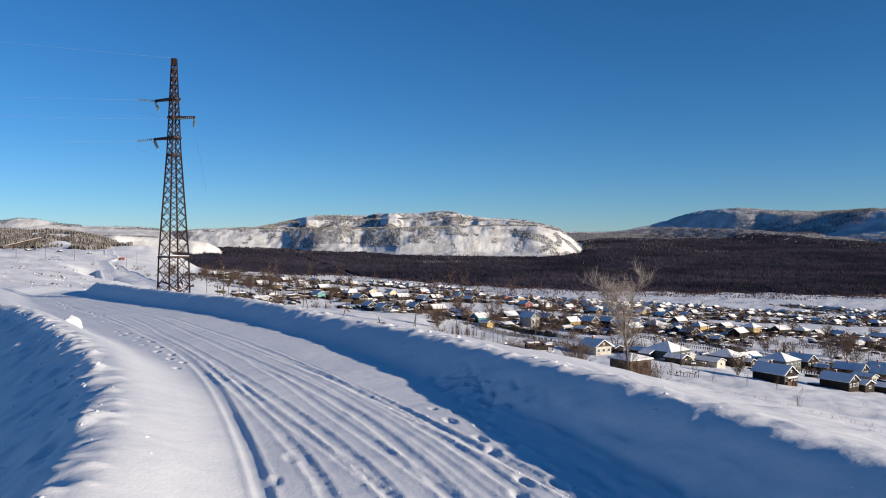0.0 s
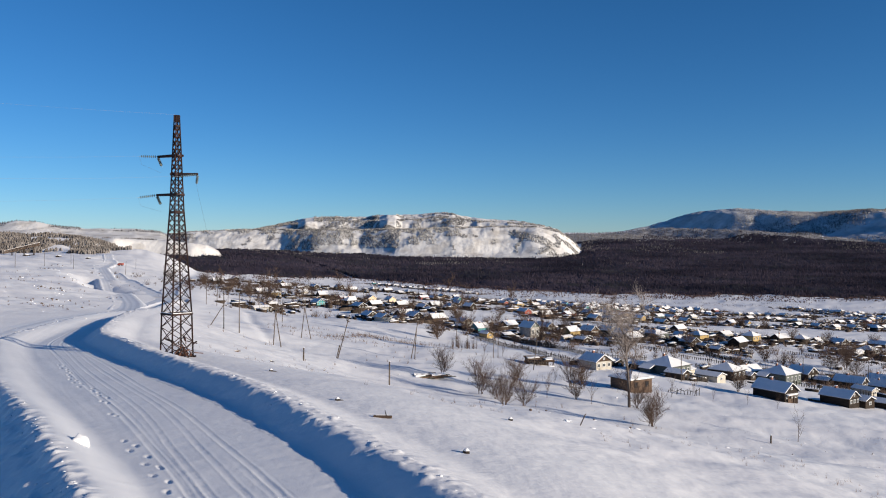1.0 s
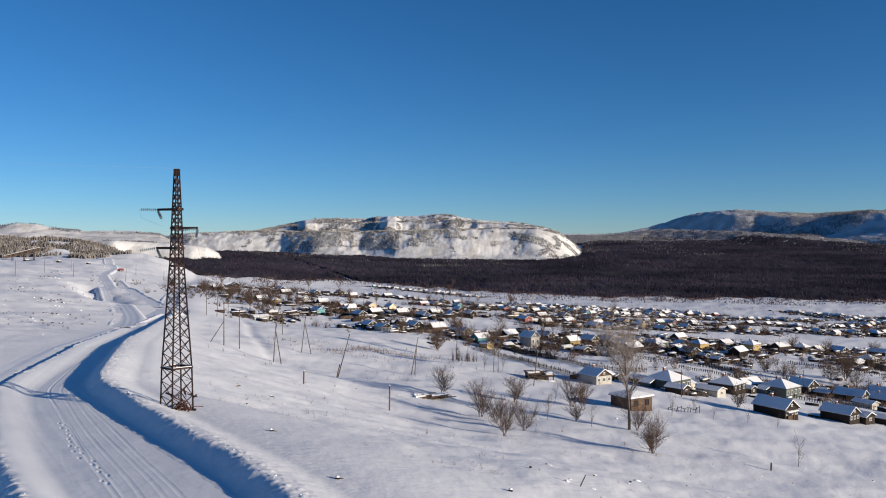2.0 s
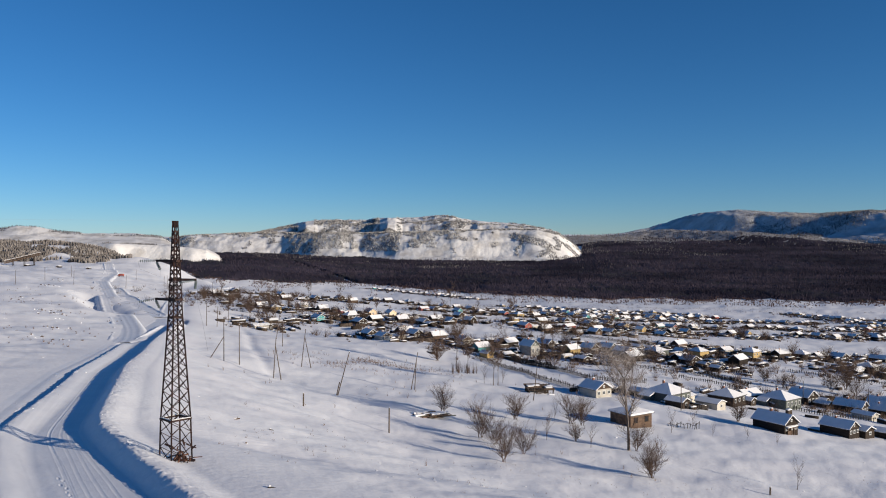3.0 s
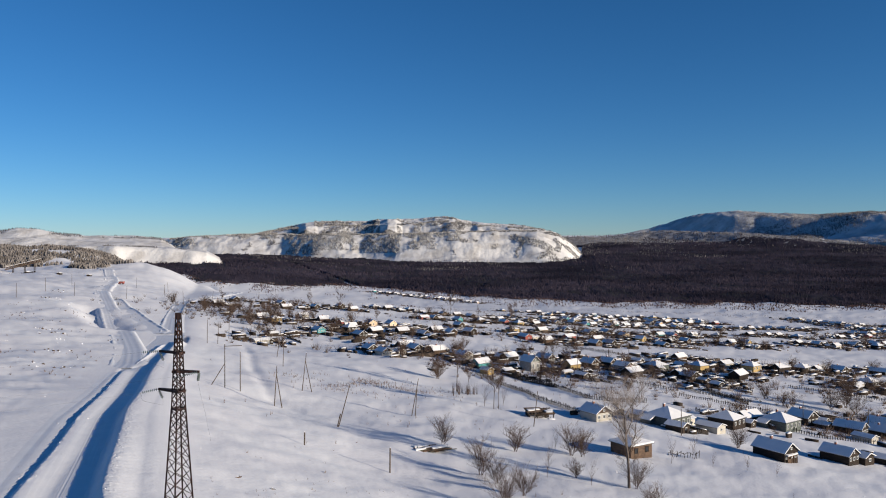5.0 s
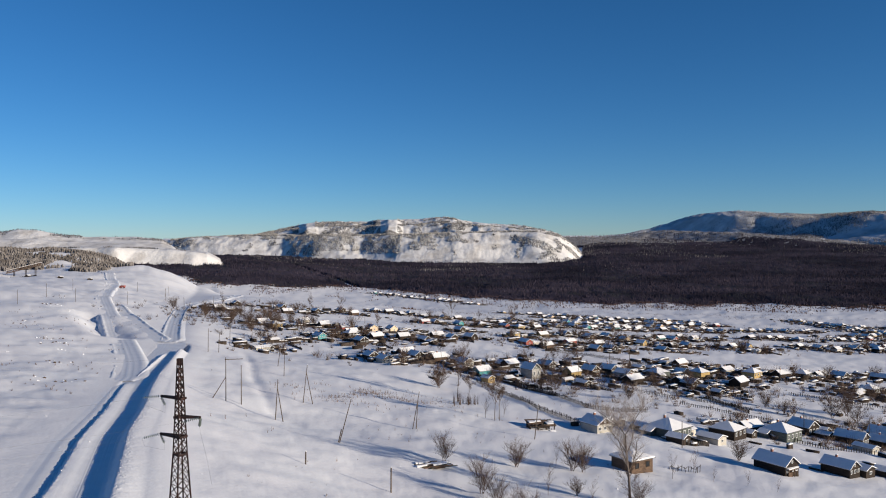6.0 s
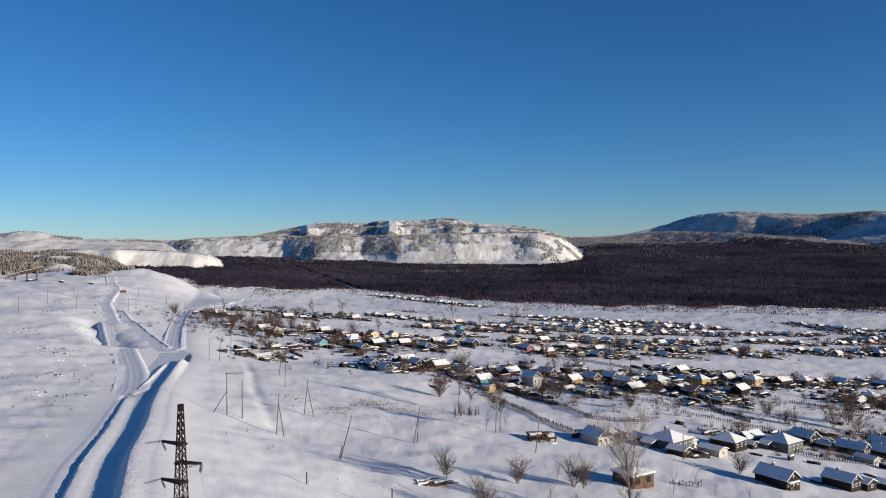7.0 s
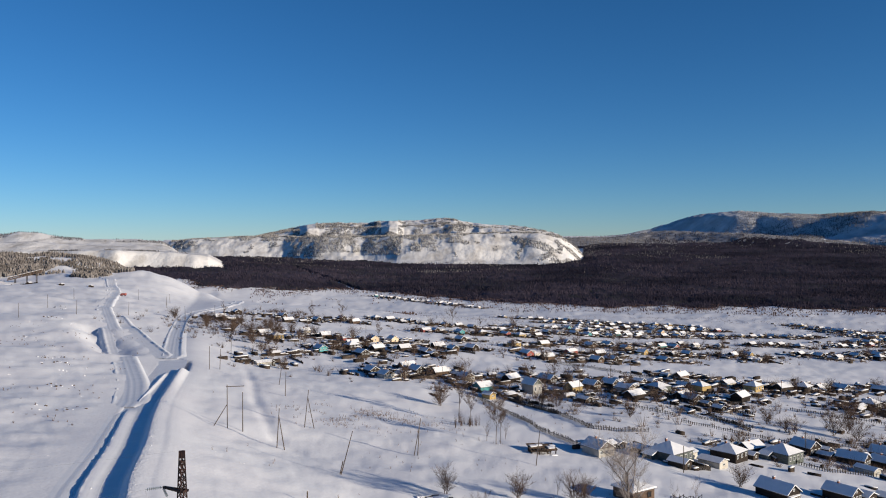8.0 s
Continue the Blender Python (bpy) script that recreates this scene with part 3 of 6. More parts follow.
# scrub before the forest's edge and along the bluff
x, y, rng = scatter(44000, 12, 560, 2000)
edge = np.interp(x, EDGE_X, EDGE_Y)
d = edge - y + 60 * fractal(x / 70, y / 50, 96, 3)
keep = (d > -40) & (d < 190) & ~((x > -560) & (x < -200) & (d > 110)) & (fractal(x / 40, y / 25, 97, 3) > -0.5 - 0.5 * (d < 80) + 0.8 * step(50, 190, d) + 0.05 * step(100, 400, x)) & (x > -330 - 0.05 * y)
sx = rng.uniform(-600, 1300, 16000)
sy = np.interp(sx, EDGE_X, EDGE_Y) + 40 * fractal(sx / 60, np.interp(sx, EDGE_X, EDGE_Y) / 60, 91, 3) + 48 - np.abs(rng.normal(0, 42, 16000)) * (1 + fractal(sx / 55, sx / 300, 96, 2))
clump = fractal(sx / 28, sy / 14, 97, 3) > -0.15
wx, wy = rng.uniform(-520, -40, 9000), rng.uniform(980, 1740, 9000)
west = (fractal(wx / 60, wy / 40, 98, 3) > 0.6) & (wy < np.interp(wx, EDGE_X, EDGE_Y)) & (across(wx, wy)[0] > 60) & off_cut(wx, wy, 10)
scrub_x, scrub_y = np.concatenate([x[keep], sx[clump], wx[west]]), np.concatenate([y[keep], sy[clump], wy[west]])

# frosted wood on the left knoll
x, y, rng = scatter(170000, 13, 900, 1900, 0.7)
keep = (x < -0.405 * y) & (x > -0.6 * y) & (fractal(x / 60, y / 90, 99, 3) > -0.45) & (y > 1010 + 60 * fractal(x / 50, y / 50, 100, 2)) & (y < 1500)
x, y = x[keep], y[keep]
FROST_BROWN = material("hoar_frosted_birches", (0.10, 0.09, 0.085), (0.24, 0.22, 0.21), 0.03, 0.95, island=0.25, spec=0.05)
wood("knoll_wood", "grey hoar-frosted birch wood on the knoll", x, y, land(x, y) - 0.4, rng.uniform(2.5, 6, len(x)), rng.uniform(0.7, 1.5, len(x)), FROST_BROWN, False)

# trees on the ledges of the spoil hill
n = 260000
rng = np.random.default_rng(14)
px, u = rng.uniform(300, 1035, n), rng.uniform(-30, 660, n)
d = heap_foot(np.minimum(px, 1026)) + u
a = np.degrees(np.arctan((px - 784) / F))
x, y = -1.5 + d * np.tan(np.radians(a)), 3.5 + d
height = heap_z(a, d, x, y)
patchy = fractal(x / 42, d / 42, 101, 3)
front = u < 195
wavy = px + 11 * fractal(x / 55, d / 40, 102, 3) + rng.normal(0, 4, n)


def strip_of(x0, x1, z0, z1, least):
    """Trees on the front face between two bearings and two heights, the denser the lower the least noise."""
    return front & (wavy > x0) & (wavy < x1) & (height > z0) & (height < z1) & (patchy > least)


dense = strip_of(508, 566, -25, 75, -0.75) | strip_of(644, 706, -15, 75, -0.7) | strip_of(306, 338, 10, 80, -0.2)
mixed = strip_of(566, 628, -5, 75, -0.45) | strip_of(706, 765, 0, 75, -0.4) | strip_of(765, 818, 35, 75, -0.1) | strip_of(335, 508, 48, 80, -0.1)
brown = front & (px > 902) & (px < 962) & (np.abs(height - (52 - (px - 905) * 0.62)) < 15) & (patchy > -0.5) | strip_of(846, 868, 0, 22, 0.1) | strip_of(960, 1030, -40, 70, 0.25) | strip_of(800, 960, -40, 60, 0.8)
edge_row = (u > 185) & (u < 300) & (px > 430) & (px < 950) & (patchy > -0.6)
upper = (u > 300) & ~((px > 528) & (px < 556)) & ~((px > 672) & (px < 702)) & (patchy > np.where(px < 664, -0.35, np.where(wavy < 770, 0.1, np.where(wavy < 822, -0.5, 0.55))))
rest = (front | (px < 440)) & (patchy > 0.85)
luck = rng.random(n)
ledge = dense & (luck < 0.5) | mixed & (luck < 0.4) | brown & (luck < 0.42) | edge_row & (luck < 0.75) | upper & (luck < 0.42) | rest & (luck < 0.5)
dark_share = np.where(dense, 0.5, np.where(mixed, 0.25, np.where(brown, 0.5, np.where(edge_row, 0.4, np.where((px > 765) & (px < 822), 0.8, 0.6)))))[ledge]
x, y, d, a = x[ledge], y[ledge], d[ledge], a[ledge]
z = height[ledge] - 0.6
dark = rng.random(len(x)) < dark_share
HILL_FROST = material("snow_laden_conifers", (0.24, 0.235, 0.23), (0.48, 0.47, 0.46), 0.03, 0.95, island=0.3, spec=0.05)
# hoar frost plus the paling of distant haze, both put into this colour
HILL_DARK = material("half_frosted_hazed_conifers", (0.06, 0.062, 0.07), (0.16, 0.155, 0.16), 0.02, 0.95, island=0.35, spec=0.05)
wood("hill_trees", "frosted conifers on the hill ledges", x[~dark], y[~dark], z[~dark], rng.uniform(4, 8, len(x))[~dark], rng.uniform(1.0, 2.0, len(x))[~dark], HILL_FROST, True, True)
wood("hill_conifers", "dark conifers on the hill ledges", x[dark], y[dark], z[dark], rng.uniform(4, 8, len(x))[dark], rng.uniform(0.9, 1.8, len(x))[dark], HILL_DARK, True, True)

# thin tree rows on the quarry terraces
n = 5200
px, d = rng.uniform(-220, 385, n), np.where(rng.random(n) < 0.5, rng.uniform(2140, 2185, n), rng.uniform(2470, 2530, n))
a = np.degrees(np.arctan((px - 784) / F))
x, y = -1.5 + d * np.tan(np.radians(a)), 3.5 + d
sparse = (fractal(x / 50, d / 50, 107, 2) > -0.05) & (px < np.where(d < 2300, 330, 300))
x, y, d, a = x[sparse], y[sparse], d[sparse], a[sparse]
wood("terrace_trees", "thin frosted trees along the quarry terraces", x, y, terrace_z(a, d, x, y) - 0.4, rng.uniform(2.5, 6, len(x)), rng.uniform(0.7, 1.5, len(x)), HILL_DARK, True, True)

# wooded flank of the mountain
n = 66000
px, u = rng.uniform(930, 1760, n), rng.uniform(-0.05, 1.0, n)
base = mountain_foot(px)
d = base + u * np.minimum(560, 4930 - base)
a = np.degrees(np.arctan((px - 784) / F))
x, y = -1.5 + d * np.tan(np.radians(a)), 3.5 + d
wooded = (0.45 * fractal(x / 230, d / 140, 111, 4) + 0.9 * rng.random(n) > np.interp(px, [1060, 1080, 1200, 1280, 1340, 1480], [0.5, 1.0, 1.05, 0.9, 0.6, 0.52]) + 0.15 * u)
x, y, d, a = x[wooded], y[wooded], d[wooded], a[wooded]
z = mountain_z(a, d, x, y) - 1
pale = fractal(x / 200, d / 120, 112, 3) + 0.6 * rng.normal(0, 1, len(x)) > 0.6 - 0.6 * step(120, 200, z)
# the lighter tree tone also stands in for haze over the mountain
wood("mountain_wood", "dark conifer forest on the mountain", x[~pale], y[~pale], z[~pale], rng.uniform(5, 9, len(x))[~pale], rng.uniform(1.2, 2.2, len(x))[~pale], HILL_DARK, True, True)
wood("mountain_frost", "frosted forest on the mountain", x[pale], y[pale], z[pale], rng.uniform(5, 8, len(x))[pale], rng.uniform(1.4, 2.4, len(x))[pale], FROSTED, True, True)


# ---- side roads ----
def side_road(name, label, xs, ys, y0, y1, half=4.0, left=True, right=True):
    t = np.arange(y0, y1, 1.2)
    mid = np.convolve(np.pad(np.interp(t, ys, xs), 10, "edge"), np.ones(21) / 21, "valid")
    s = np.gradient(mid, t)
    c = 1 / np.sqrt(1 + s * s)
    q = np.concatenate([np.arange(-half - 3, -half + 1.4, 0.4), np.linspace(-half + 1.5, half - 1.5, 11), np.arange(half - 1.2, half + 3.1, 0.4)])
    Q, I = np.meshgrid(q, np.arange(len(t)))
    X, Y = mid[I] + Q * c[I], t[I] - Q * (s * c)[I]
    level = land(mid, t)
    level = np.convolve(np.pad(level, 10, "edge"), np.ones(21) / 21, "valid")
    out = np.abs(Q)
    side = land(X, Y)
    w = step(half + 0.9, half + 2.9, out)
    ridge = (0.38 + 0.25 * fractal(X / 3, Y / 3, 121, 3)) * np.exp(-((out - half) / 0.75) ** 2)
    ridge *= np.where(Q < 0, left, right)
    ends = np.minimum(1, np.minimum(I, len(t) - 1 - I) / 8)
    Z = (level[I] + 0.25) * (1 - w) + (side - 0.15) * w + ridge * ends
    Z -= 0.10 * np.exp(-((out - 0.85) / 0.25) ** 2) + 0.8 * (1 - ends) * step(half - 1.5, half + 0.5, out)
    ob = smooth(part(name, fast_mesh(name, *sheet(len(q), len(t), np.stack([X, Y, Z], -1))), SNOW_ROAD))
    return tagged(ob, label, "road", kind="structure")


side_road("road_quarry", "ploughed snow road winding up to the quarry", [-86, -107, -144, -197, -241, -279, -323, -402, -450], [206, 260, 340, 448, 539, 634, 750, 920, 1000], 214, 990, right=0.25)
side_road("road_village", "ploughed snow road down to the village", [-112.6, -128, -155, -185, -203, -211, -208, -220, -243, -290, -350], [316, 358, 439, 536, 600, 650, 700, 800, 900, 1100, 1400], 336, 1300)
side_road("road_link", "short snow link between two roads", [-114, -174, -228], [318, 424, 522], 336, 505, 4.5, left=False)


# ---- power pylon ----
PYLON = (-22.05, 62.7)


def pylon(x, y):
    p = thing("power_pylon", "tall rusty lattice steel power pylon with three arms", "pylon", pose(x, y, land1(x, y), 0, 0, 4) @ Matrix.Diagonal((1, 1, (18.05 - land1(x, y)) / 18.05, 1)))
    prof = [(-0.9, 1.26), (0.0, 1.23), (3.2, 1.13), (10.8, 0.54), (18.0, 0.19)]

    def half(z):
        return float(np.interp(z, [a for a, _ in prof], [b for _, b in prof]))

    def leg(i, z):
        t = math.pi / 2 * i
        return Vector((half(z) * math.cos(t), half(z) * math.sin(t), z))

    for i in range(4):
        part("leg", joined(*[beam(leg(i, a), leg(i, b), 0.10 if b < 11 else 0.08) for (a, _), (b, _) in zip(prof[:-1], prof[1:])]), STEEL, p)
        part("footing", box(*(leg(i, 0) + Vector((-0.2, -0.2, -0.5))), *(leg(i, 0) + Vector((0.2, 0.2, 0.06)))), STEEL, p)
    levels = [0.0, 1.1, 2.2, 3.2]
    while levels[-1] < 10.7:
        levels.append(levels[-1] + max(0.7, half(levels[-1]) * 0.95))
    levels[-1] = 10.8
    while levels[-1] < 17.2:
        levels.append(levels[-1] + max(0.58, half(levels[-1]) * 1.25))
    for a, b in zip(levels[:-1], levels[1:]):
        for i in range(4):
            j = (i + 1) % 4
            part("brace", beam(leg(i, a), leg(j, b), 0.046), STEEL, p)
            part("brace", beam(leg(j, a), leg(i, b), 0.046), STEEL, p)
    for z, w in ((3.2, 0.22), (10.8, 0.08), (12.1, 0.1), (13.6, 0.1), (15.0, 0.1), (17.2, 0.08)):
        for i in range(4):
            part("ring_bar", beam(leg(i, z), leg((i + 1) % 4, z), w, 0.12), STEEL, p)
    part("ledge_snow", joined(*[beam(leg(i, 3.2) + Vector((0, 0, 0.11)), leg((i + 1) % 4, 3.2) + Vector((0, 0, 0.08)), 0.12, 0.04) for i in range(4)]), SNOW_ROOF, p, "snow lying on the collar")
    part("head_plate", joined(*[box(-0.2, -0.2, 17.5, 0.2, -0.17, 18.0), box(-0.2, 0.17, 17.5, 0.2, 0.2, 18.0), box(-0.2, -0.17, 17.5, -0.17, 0.17, 18.0), box(0.17, -0.17, 17.5, 0.2, 0.17, 18.0)]), STEEL, p)
    out_l, out_r = Vector((-0.86, 0.50, 0)), Vector((0.95, -0.22, 0))
    line = Vector((-0.93, -0.36, 0))
    for z, out, reach in ((15.0, out_l, 2.0), (13.6, out_r, 1.75), (12.1, out_l, 2.1)):
        tip = out * reach + Vector((0, 0, z))
        side = Vector((-out.y, out.x, 0))
        r = half(z) * 0.75
        part("crossarm", joined(beam(side * r - out * 0.4 + Vector((0, 0, z)), tip, 0.13, 0.17), beam(-side * r - out * 0.4 + Vector((0, 0, z)), tip, 0.13, 0.17),
                                      beam(side * r * 0.45 + out * reach * 0.5 + Vector((0, 0, z)), -side * r * 0.45 + out * reach * 0.5 + Vector((0, 0, z)), 0.06)), STEEL, p)
        ends = [(tip + Vector((0, 0, -0.05)), tip + Vector((0.12, 0.05, -0.75)) - out * 0.25), (tip, tip + line * 1.35 + Vector((0, 0, -0.02 if z > 14 else -0.22)))]
        for a, b in ends:
            d = (b - a)
            bits = [beam(a, b, 0.025)]
            for k in range(8):
                c = a + d * (0.14 + 0.105 * k)
                bits.append(beam(c - d.normalized() * 0.03, c + d.normalized() * 0.03, 0.25, sides=8, w2=0.13))
            part("insulator", joined(*bits), GLASS_INSULATOR, p, "string of pale glass insulator discs")
        far = ends[1][1]
        pts = [far + line * 55 * t + Vector((0, 0, 1.5 * t - 5.5 * 4 * t * (1 - t) * 0.25)) for t in np.linspace(0, 1, 13)]
        part("conductor", tube(pts, 0.0035), WIRE, p, "thin sagging wire")
        low = ends[0][1]
        hang = [low, low + Vector((0.15, 0.1, -0.9)), low + Vector((0.5, 0.2, -2.4)), low + Vector((0.9, 0.3, -4.6))] if out is out_r else [far, far + out * 0.2 + Vector((0.3, 0, -0.6)), low + Vector((0, 0, -0.5)), low]
        part("jumper_wire", tube(hang, 0.006), WIRE, p)
    top = Vector((0, 0, 18.05))
    part("earth_wire", tube([top + line * 55 * a + Vector((0, 0, 2 * a - 3 * a * (1 - a))) for a in np.linspace(0, 1, 13)], 0.003), WIRE, p)
    return p


pylon(*PYLON)


# ---- village materials ----
LOG_DARK = material("dark_logs", (0.017, 0.012, 0.009), (0.041, 0.029, 0.022), 0.7, 0.9, thing=0.35, stretch=(1, 1, 8), bump=0.04, bump_scale=0.6)
LOG_BROWN = material("brown_logs", (0.068, 0.044, 0.031), (0.129, 0.085, 0.058), 0.7, 0.9, thing=0.25, stretch=(1, 1, 8), bump=0.04, bump_scale=0.6)
LOG_GREY = material("weathered_grey_green_boards", (0.077, 0.091, 0.084), (0.133, 0.147, 0.133), 0.8, 0.9, thing=0.2, stretch=(1, 1, 6), bump=0.03)
PAINT_YELLOW = material("yellow_boards", (0.306, 0.212, 0.085), (0.399, 0.289, 0.128), 0.7, 0.8, thing=0.2)
PAINT_TURQ = material("turquoise_boards", (0.05, 0.22, 0.24), (0.09, 0.30, 0.31), 0.7, 0.8, thing=0.15)
PAINT_RED = material("dull_red_boards", (0.20, 0.05, 0.045), (0.30, 0.09, 0.07), 0.7, 0.8, thing=0.2)
PAINT_CREAM = material("cream_boards", (0.55, 0.42, 0.28), (0.66, 0.52, 0.38), 0.7, 0.8, thing=0.15)
PLASTER = material("white_plaster", (0.40, 0.37, 0.32), (0.52, 0.49, 0.43), 0.5, 0.85, thing=0.1, bump=0.02)
ROOF_SLATE = material("grey_slate_roof", (0.072, 0.072, 0.078), (0.120, 0.120, 0.126), 1.5, 0.85)
TRIM = material("white_trim", (0.465, 0.480, 0.480), (0.555, 0.562, 0.562), 2.0, 0.7)
BRICK_RED = material("chimney_brick", (0.22, 0.10, 0.07), (0.32, 0.16, 0.11), 4.0, 0.9)
PANE = material("dark_window_glass", (0.015, 0.018, 0.022), (0.03, 0.034, 0.04), 1.0, 0.12, spec=0.5)
POLE = material("grey_pole_wood", (0.055, 0.042, 0.034), (0.12, 0.095, 0.078), 1.0, 0.9, stretch=(4, 4, 0.5))
FENCE = material("dark_fence_wood", (0.021, 0.018, 0.017), (0.060, 0.051, 0.045), 1.0, 0.9, thing=0.3)
BIRCH = material("pale_bark", (0.060, 0.047, 0.040), (0.150, 0.122, 0.105), 2.0, 0.9, stretch=(1, 1, 0.4))
TWIG = material("brown_twigs", (0.072, 0.050, 0.042), (0.144, 0.104, 0.084), 0.8, 0.95, spec=0.05)
TWIG_FROST = material("frosted_twigs", (0.19, 0.16, 0.145), (0.38, 0.34, 0.32), 0.8, 0.95, spec=0.05)


def slab(a, b, c, d, t):
    """A slab over the four corners a to d (counter-clockwise from above), t thick upwards along its normal."""
    a, b, c, d = (Vector(v) for v in (a, b, c, d))
    n = (b - a).cross(d - a).normalized() * t
    v = [a, b, c, d, a + n, b + n, c + n, d + n]
    return v, [(0, 3, 2, 1), (4, 5, 6, 7), (0, 1, 5, 4), (1, 2, 6, 5), (2, 3, 7, 6), (3, 0, 4, 7)]


def wedge(a, b, c, t):
    a, b, c = (Vector(v) for v in (a, b, c))
    n = (b - a).cross(c - a).normalized() * t
    v = [a, b, c, a + n, b + n, c + n]
    return v, [(0, 2, 1), (3, 4, 5), (0, 1, 4, 3), (1, 2, 5, 4), (2, 0, 3, 5)]


def window(parent, at, along, wide, tall, trim):
    """A window on a wall: frame round a pane; along is the wall's direction, its outside to the right of it."""
    along = Vector(along)
    out = Vector((along.y, -along.x, 0))
    at = Vector(at)
    up = Vector((0, 0, 1))

    def brick(u0, u1, z0, z1, o0, o1):
        v = [at + along * u + out * o + up * z for z in (z0, z1) for u, o in ((u0, o0), (u1, o0), (u1, o1), (u0, o1))]
        return v, [(0, 1, 2, 3), (7, 6, 5, 4), (0, 4, 5, 1), (1, 5, 6, 2), (2, 6, 7, 3), (3, 7, 4, 0)]
    w, f = wide / 2, 0.14
    fr = part("window", joined(brick(-w, -w + f, 0, tall, -0.02, 0.09), brick(w - f, w, 0, tall, -0.02, 0.09), brick(-w + f, w - f, 0, f, -0.02, 0.09),
                               brick(-w - 0.06, w + 0.06, tall - f, tall + 0.06, -0.02, 0.11), brick(-0.03, 0.03, f, tall - f, -0.02, 0.06)), trim, parent)
    part("pane", brick(-w + f, w - f, f, tall - f, 0.0, 0.03), PANE, fr)


PLAIN = [False]


def house(name, label, wide, deep, tall, peak, wall, hip=False, gable=None, trim=TRIM, front=3, side=2, chimney=True, snow=0.24, group="village houses", annex=False):
    """A one-storey house: the ridge along local y, its front towards -y."""
    h = thing(name, label, "house" if tall > 2.4 else "shed", group=group)
    if PLAIN[0]:
        front, side, chimney = 1 if not hip else 2, 0, chimney and not hip
    w, l, e = wide / 2, deep / 2, 0.45
    peak *= 0.8
    part("wall", box(-w, -l, -1.6, w, l, tall), wall, h)
    top = tall + peak
    if hip:
        r = max(0.3, l - w * 0.95)
        k = peak * e / w
        A, B, C, D = (-w - e, -l - e, tall - k), (w + e, -l - e, tall - k), (w + e, l + e, tall - k), (-w - e, l + e, tall - k)
        p, q = (0, -r, top), (0, r, top)
        faces = [slab(B, C, q, p, 0.1), slab(D, A, p, q, 0.1), wedge(A, B, p, 0.1), wedge(C, D, q, 0.1)]
        for f in faces:
            part("roof", f, ROOF_SLATE, h)
        bm = bmesh.new()
        o = Vector((0, 0, 0.12))
        lift = Vector((0, 0, snow))
        vs = [bm.verts.new(Vector(v) * 0.985 + o) for v in (A, B, C, D)] + [bm.verts.new(Vector(v) * 0.96 + o + lift) for v in (A, B, C, D)] + [bm.verts.new(Vector(v) + o + lift) for v in (p, q)]
        for f in ((3, 2, 1, 0), (0, 1, 5, 4), (1, 2, 6, 5), (2, 3, 7, 6), (3, 0, 4, 7), (4, 5, 8), (5, 6, 9, 8), (6, 7, 9), (7, 4, 8, 9)):
            bm.faces.new([vs[i] for i in f])
        part("roof_snow", bm, SNOW_ROOF, h, "thick snow on the roof")
    else:
        k = peak * e / w
        gb = part("gable", wedge((-w, -l, tall), (w, -l, tall), (0, -l, top), -0.12), gable or wall, h)
        part("gable", wedge((w, l, tall), (-w, l, tall), (0, l, top), -0.12), gable or wall, h)
        lo = tall - k
        for sx in (1, -1):
            c = [(sx * (w + e), -l - e, lo), (sx * (w + e), l + e, lo), (0, l + e, top), (0, -l - e, top)]
            c = c if sx > 0 else c[::-1]
            part("roof", slab(*c, 0.09), ROOF_SLATE, h)
            c2 = [(sx * (w + e * 0.8), -l - e * 0.9, lo + 0.1), (sx * (w + e * 0.8), l + e * 0.9, lo + 0.1), (0, l + e * 0.9, top + 0.1), (0, -l - e * 0.9, top + 0.1)]
            c2 = c2 if sx > 0 else c2[::-1]
            part("roof_snow", slab(*c2, snow), SNOW_ROOF, h, "thick snow on the roof")
        if tall > 2.4 and not PLAIN[0]:
            window(gb, (0, -l - 0.002, tall + peak * 0.22), (1, 0, 0), 0.7, 0.7, trim)
    for i in range(front):
        u = (i + 0.5) / front * wide - w
        window(h, (u, -l, tall * 0.36), (1, 0, 0), min(1.15, wide / front * 0.6), tall * 0.42, trim)
    for i in range(side):
        u = (i + 0.5) / side * deep - l
        window(h, (w, u, tall * 0.36), (0, 1, 0), 1.0, tall * 0.42, trim)
    if chimney:
        c = part("chimney", box(-0.35, l * 0.25 - 0.35, top - 0.9, 0.25, l * 0.25 + 0.25, top + 0.9), BRICK_RED, h)
        if not PLAIN[0]:
            part("chimney_snow", box(-0.42, l * 0.25 - 0.42, top + 0.9, 0.32, l * 0.25 + 0.32, top + 1.08), SNOW_ROOF, c)
    if annex:
        part("porch", box(-w - 2.6, l - 4.2, -1.4, -w, l - 0.3, tall * 0.72), wall, h)
        part("porch_roof", slab((-w - 2.9, l - 4.5, tall * 0.70), (-w, l - 4.5, tall * 0.96), (-w, l, tall * 0.96), (-w - 2.9, l, tall * 0.70), 0.3), SNOW_ROOF, h, "snow-covered lean-to roof")
    return h


